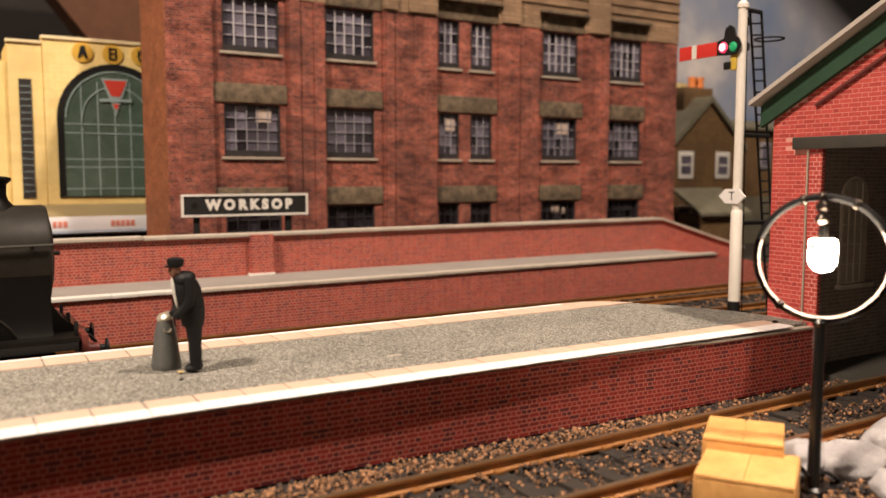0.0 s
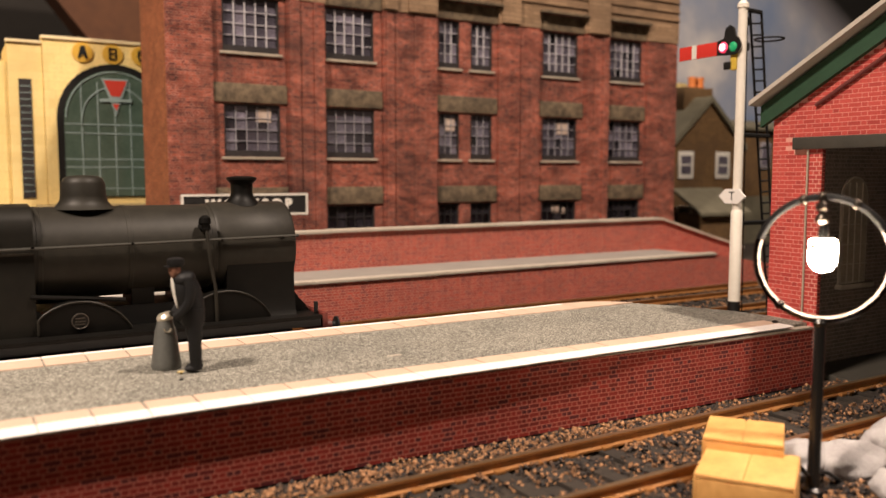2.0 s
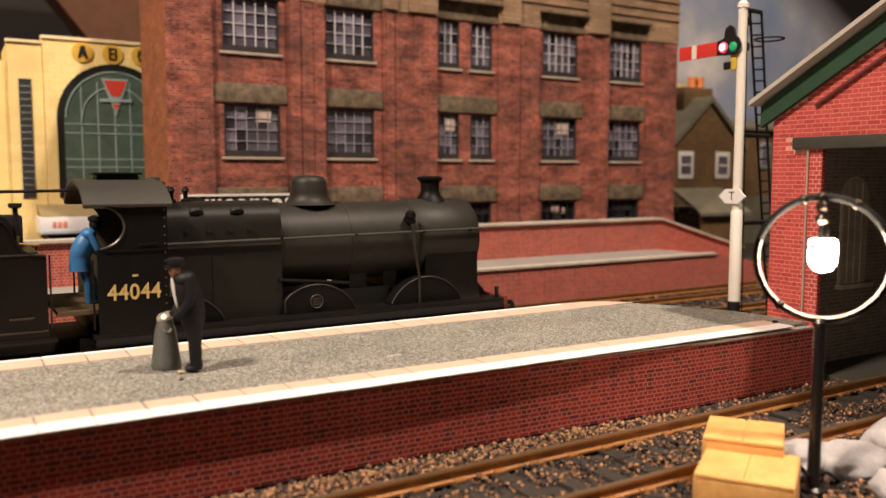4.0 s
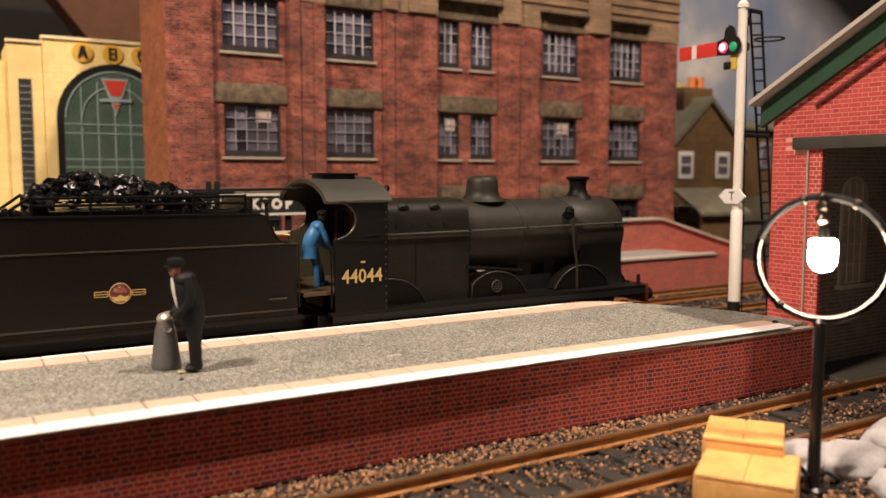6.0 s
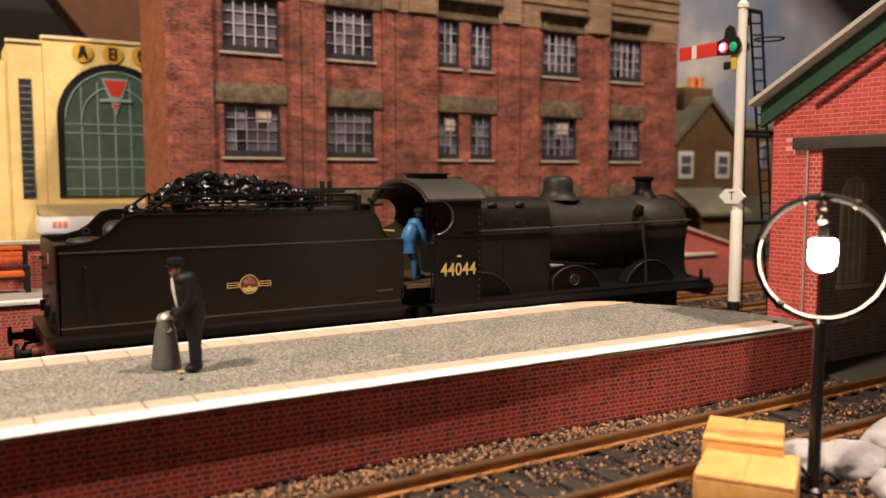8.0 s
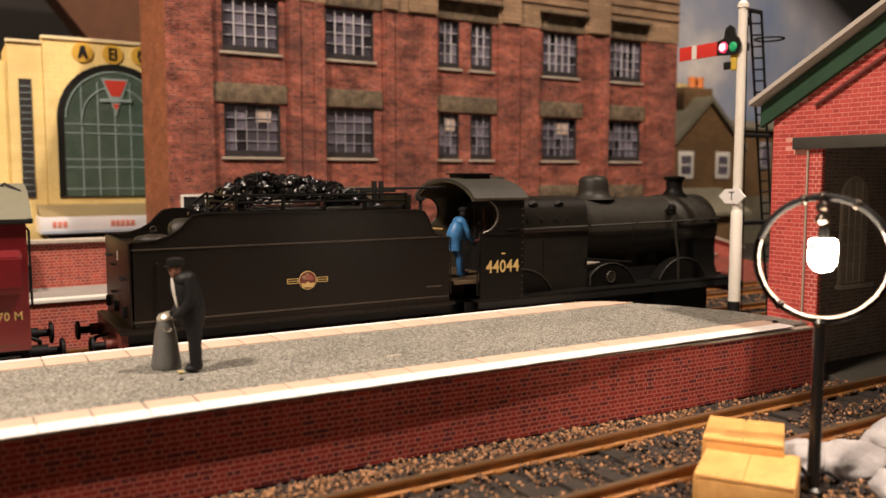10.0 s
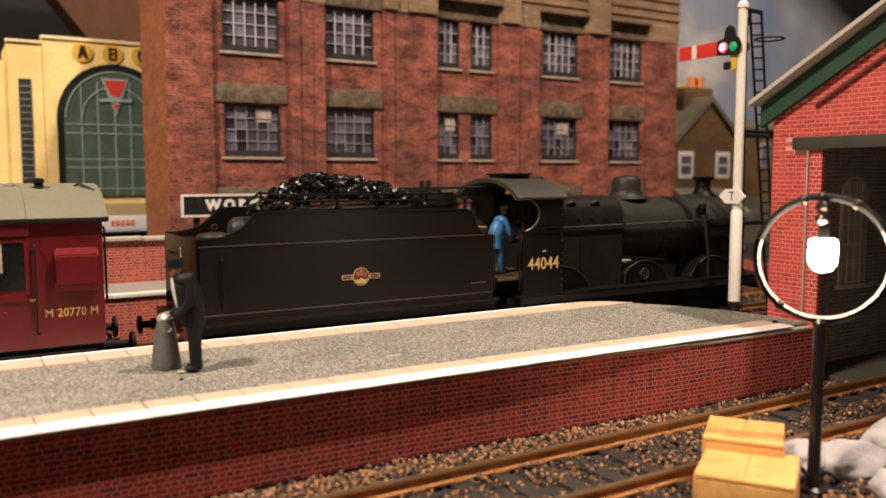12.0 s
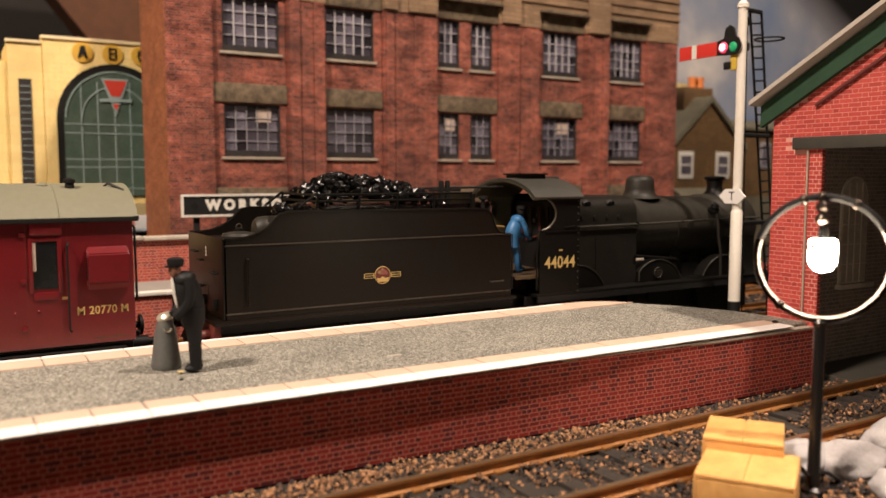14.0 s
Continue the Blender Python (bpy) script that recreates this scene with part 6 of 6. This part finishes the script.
def coal_load():
    rnd = random.Random(11)
    seed = bmesh.new()
    bmesh.ops.create_icosphere(seed, subdivisions=1, radius=1.0)
    lump = [v.co.copy() for v in seed.verts]
    tris = [tuple(v.index for v in f.verts) for f in seed.faces]
    seed.free()
    verts, faces = [], []

    def add(x, y, z, r, flat=1.0):
        turn = Euler((rnd.uniform(0, 6), rnd.uniform(0, 6), rnd.uniform(0, 6))).to_matrix()
        size = Vector((r, r * rnd.uniform(0.6, 1), r * rnd.uniform(0.5, 0.9) * flat))
        k = len(verts)
        for c in lump:
            q = turn @ Vector((c.x * size.x, c.y * size.y, c.z * size.z))
            q += Vector((rnd.uniform(-0.2, 0.2), rnd.uniform(-0.2, 0.2), rnd.uniform(-0.2, 0.2))) * r
            verts.append(tuple((Vector((x, y, z)) + q) * MM))
        faces.extend(tuple(i + k for i in f) for f in tris)
    for _ in range(520):
        x, y = rnd.uniform(38.8, 84), rnd.uniform(-11.6, 11.6)
        d = max(0.0, 1 - ((x - 50) / (13.5 if x < 50 else 28)) ** 2) * max(0.0, 1 - (y / 13) ** 2)
        add(x, y, 42.0 + 8.0 * d ** 0.7 - rnd.uniform(0, 1.5) - (1.0 if x > 77 else 0), rnd.uniform(0.7, 1.75))
    for _ in range(26):
        add(rnd.uniform(29.5, 38), rnd.uniform(-11.5, -5.5), 40.6 + rnd.uniform(0, 1.8), rnd.uniform(1.2, 1.9))
    for x0, x1, y0, y1, z0, z1 in ((39, 84.5, -12, 12, 34.3, 42.3),):
        k = len(verts)
        verts.extend((x * MM, y * MM, z * MM) for x in (x0, x1) for y in (y0, y1) for z in (z0, z1))
        faces.extend(tuple(i + k for i in f) for f in ((0, 1, 3, 2), (4, 6, 7, 5), (0, 4, 5, 1), (2, 3, 7, 6), (1, 5, 7, 3), (0, 2, 6, 4)))
    me = bpy.data.meshes.new("coal")
    me.from_pydata(verts, [], faces)
    me.materials.append(COAL)
    return tagged(new("coal", me), "heap of glossy black coal on the tender", "coal", kind="stuff")


def driver_figure():
    jacket, legs, head = bmesh.new(), bmesh.new(), bmesh.new()
    x, y = 104.2, -5.2
    for s in (-0.9, 0.9):
        ball(legs, x + 2.2 + s * 1.3, y + s, 21.0, 1.35, 0.75, 0.6)
        rod(legs, (x + 1.7 + s * 1.2, y + s, 20.6), (x + 1.1 + s * 0.7, y + s, 25.0), 0.8, 1.0, 12)
        rod(legs, (x + 1.1 + s * 0.7, y + s, 25.0), (x - 0.3, y + s * 0.8, 29.4), 1.0, 1.35, 12)
    lathe(jacket, [(2.4, 27.9), (2.35, 28.6), (2.1, 31)], (x - 1.0, y, 0), "z", 18)
    ball(jacket, x - 0.5, y, 32.6, 2.3, 2.3, 4.4, turn=Matrix.Rotation(radians(20), 4, "Y"))
    ball(jacket, x + 0.9, y, 36.0, 1.7, 2.5, 1.5)
    for s in (-1, 1):
        pipe(jacket, [Vector((x + 1.0, y + s * 2.2, 36.2)), Vector((x + 1.9, y + s * 2.5, 34.0)), Vector((x + 2.9, y + s * 2.3, 31.8)), Vector((x + 4.6, y + s * 1.4, 30.4))], 0.8, 10)
    ball(head, x + 2.4, y, 38.2, 1.25, 1.15, 1.5)
    lathe(head, [(1.25, 38.9), (1.5, 39.3), (1.45, 39.9), (0.3, 40.3)], (x + 2.4, y, 0), "z", 14)
    for q in (jacket, legs, head):
        bmesh.ops.translate(q, vec=(0, 0, 0.9), verts=q.verts)
    fig = solo("driver_figurine", jacket, OVERALL_BLUE, "blue painted driver figurine standing in the cab", "figurine")
    bm = bmesh.new()
    bm.from_mesh(fig.data)
    for q, mat in ((legs, TROUSER_BLUE), (head, BLACK)):
        me = finish(q, "paint", mat)
        fig.data.materials.append(mat)
        k = len(bm.faces)
        bm.from_mesh(me)
        bm.faces.ensure_lookup_table()
        for f in bm.faces[k:]:
            f.material_index = len(fig.data.materials) - 1
        bpy.data.meshes.remove(me)
    bm.to_mesh(fig.data)
    bm.free()
    return fig


def coach():
    root = thing("brake_coach", "maroon brake coach with a grey-green arched roof", "coach")
    e = -6.2                                    # leading end
    w = 17.4
    bm = boxes((e - 165, e, -w, w, 14.4, 41.2), bevel=0.25)
    body = part("body", bm, CRIMSON, root, "glossy maroon body")
    top = roof_arc(w + 0.9, 41.3, 48.3, 22)
    bm = bmesh.new()
    prism(bm, top, "x", e - 166, e + 1.0)
    rf = part("roof", bm, COACH_ROOF, root, "grey-green arched roof", shade=40)
    part("gutter", boxes((e - 166, e + 1.1, -w - 1.1, -w - 0.6, 40.3, 41.3), bevel=0.1), BLACK, rf, "black gutter line")
    part("end_gutter", boxes((e + 0.2, e + 1.2, -w - 1, w + 1, 40.7, 41.4)), BLACK, rf)
    for k in range(12):
        x = e - 14.5 - k * 13.8
        rb = bmesh.new()
        pipe(rb, [Vector((x, p[0], p[1])) for p in top], 0.16, 5)
        part("roof_rib", rb, COACH_ROOF, rf)
    for x in (e - 11.0, e - 45, e - 80):
        part("roof_vent", bms(lathe, [(1.0, 47.6), (0.9, 48.6), (1.2, 48.8), (1.2, 49.5), (0.4, 49.8)], (x, -7.5, -0.3), "z", 14), BLACK, rf, "dark roof ventilator")
        part("roof_vent", bms(lathe, [(1.3, 47.4), (1.2, 48.4), (0.4, 48.9)], (x - 5.2, -5, -0.4), "z", 12), COACH_ROOF, rf)
    part("roof_pipe", bms(pipe, [Vector((e - 4, -6, 47.4)), Vector((e - 3, -6.4, 48.3)), Vector((e - 0.4, -9.5, 46.8)), Vector((e + 0.2, -10.0, 46.0))], 0.3, 6), BLACK, rf)
    # door with its droplight
    dx0, dx1 = -27.0, -19.3
    for x in (dx0, dx1):
        part("door_gap", boxes((x - 0.05, x + 0.05, -w - 0.02, -w + 0.1, 15.2, 40.6)), BUFFER_RED, body)
    part("door_hood", boxes((-26.3, -20.2, -w - 0.7, -w, 37.8, 40.4), bevel=0.35), CRIMSON, body, "maroon vent hood")
    wf = part("window_frame", boxes((-26.6, -25.8, -w - 0.35, -w, 26.0, 37.3), (-21.2, -20.4, -w - 0.35, -w, 26.0, 37.3), (-25.8, -21.2, -w - 0.35, -w, 26.0, 24.5), (-25.8, -21.2, -w - 0.35, -w, 36.5, 37.3), bevel=0.12), CRIMSON, body, "maroon window frame")
    part("window_pane", boxes((-25.9, -21.1, -w - 0.12, -w - 0.02, 26.8, 36.6)), PANE_DARK, wf, "dark glass", shade=0)
    part("window_light", boxes((-25.8, -25.2, -w - 0.2, -w - 0.1, 30.5, 36.4)), PANE_PALE, wf, "pale reflection strip of the far window")
    part("door_handrail", bms(pipe, [Vector((-19.0, -w, 36.0)), Vector((-19.4, -w - 0.8, 35.6)), Vector((-19.4, -w - 0.8, 17.8)), Vector((-19.0, -w, 17.4))], 0.24, 6), BLACK, body, "long black handrail")
    part("door_handle", bms(rod, (-20.6, -w - 0.5, 24.6), (-19.2, -w - 0.6, 24.6), 0.28, seg=6), BRASS, body, "brass door handle")
    for z in (18.2, 28, 37.6):
        part("hinge", boxes((-28.2, -27.1, -w - 0.35, -w, z, z + 0.9), bevel=0.12), CRIMSON, body)
    for x, z in ((-29.4, 22.0), (-25.0, 22.2)):
        part("bolt", bms(ball, x, -w, z, 0.35, u=8, v=6), CRIMSON, body)
    # guard's lookout
    bm = bmesh.new()
    prism(bm, [(-w, 25.8), (-w - 2.0, 27.4), (-w - 2.0, 33.6), (-w, 35.2)], "x", -15.7, -7.4)
    bmesh.ops.bevel(bm, geom=bm.edges[:], offset=0.25, segments=2, affect="EDGES")
    dk = part("lookout", bm, CRIMSON, body, "projecting maroon guard's lookout")
    part("lookout_glass", boxes((-15.78, -15.68, -w - 1.5, -w - 0.3, 28.0, 33.0)), PANE_DARK, dk, shade=0)
    lettering("coach_number", "M 20770 M", 2.45, LETTER_CREAM, body, facing(-12.7, -w - 0.06, 21.5), 0.88, 0.04, 0.03, 1.05)
    part("small_lettering", boxes((-14.6, -8.6, -w - 0.03, -w, 15.5, 15.7)), BUFF_PLANK, body, "line of unreadable lettering")
    for x0 in (-60, -72, -84, -100, -116, -132, -148):
        f2 = part("side_window", boxes((x0, x0 + 8, -w - 0.3, -w, 26.0, 37.3), bevel=0.12), CRIMSON, body)
        part("pane", boxes((x0 + 0.7, x0 + 7.3, -w - 0.4, -w - 0.28, 26.8, 36.6)), PANE_DARK, f2, shade=0)
    part("end_handrail", bms(pipe, [Vector((e, -w + 0.8, 39.4)), Vector((e + 0.4, -w + 0.5, 38.8)), Vector((e + 0.5, -w + 0.5, 23.6)), Vector((e, -w + 0.8, 23))], 0.26, 6), BLACK, root, "black end handrail")
    for z in (19, 24, 29, 34):
        part("end_step", boxes((e, e + 1.0, 3, 6.5, z, z + 0.5)), BLACK, root)
    part("solebar", boxes((e - 165, e - 0.4, -15.6, 15.6, 10.8, 14.4)), BLACK, root, shade=0)
    part("step_board", boxes((e - 165, e - 2, -w - 0.7, -15.6, 12.7, 13.3), bevel=0.1), BLACK, root, "long black step board")
    buffer_pair(root, e - 0.6, 1, 12.6, False, 2.6, 1.0)
    part("brake_hose", bms(pipe, [Vector((e, -6, 15)), Vector((e + 2.4, -6, 14)), Vector((e + 2.6, -6, 10))], 0.5, 6), BLACK, root)
    for x in (-24, -44, -134, -154):
        wheelset(root, x, 6.9, "coach_wheelset")
    return root


PANE_DARK = glossy_pane("coach_glass", (0.006, 0.007, 0.008), (0.02, 0.022, 0.022))
TRAIN = [locomotive(), tender(), coal_load(), driver_figure(), coach()]


def along(t):
    ts = [a for a, _ in ALONG]
    return float(np.interp(t, ts, [d for _, d in ALONG]))


def motions():
    for ob in TRAIN:
        walk(ob, [(t, pose(d * MM, 0, 0)) for t, d in ALONG])
    steps = sorted({t for t, _ in ALONG} | {round(0.25 * k, 2) for k in range(57)})
    for ob, at, r in WHEELS:
        walk(ob, [(t, pose(*at, 0, math.degrees(along(t) / r), 0)) for t in steps])


motions()
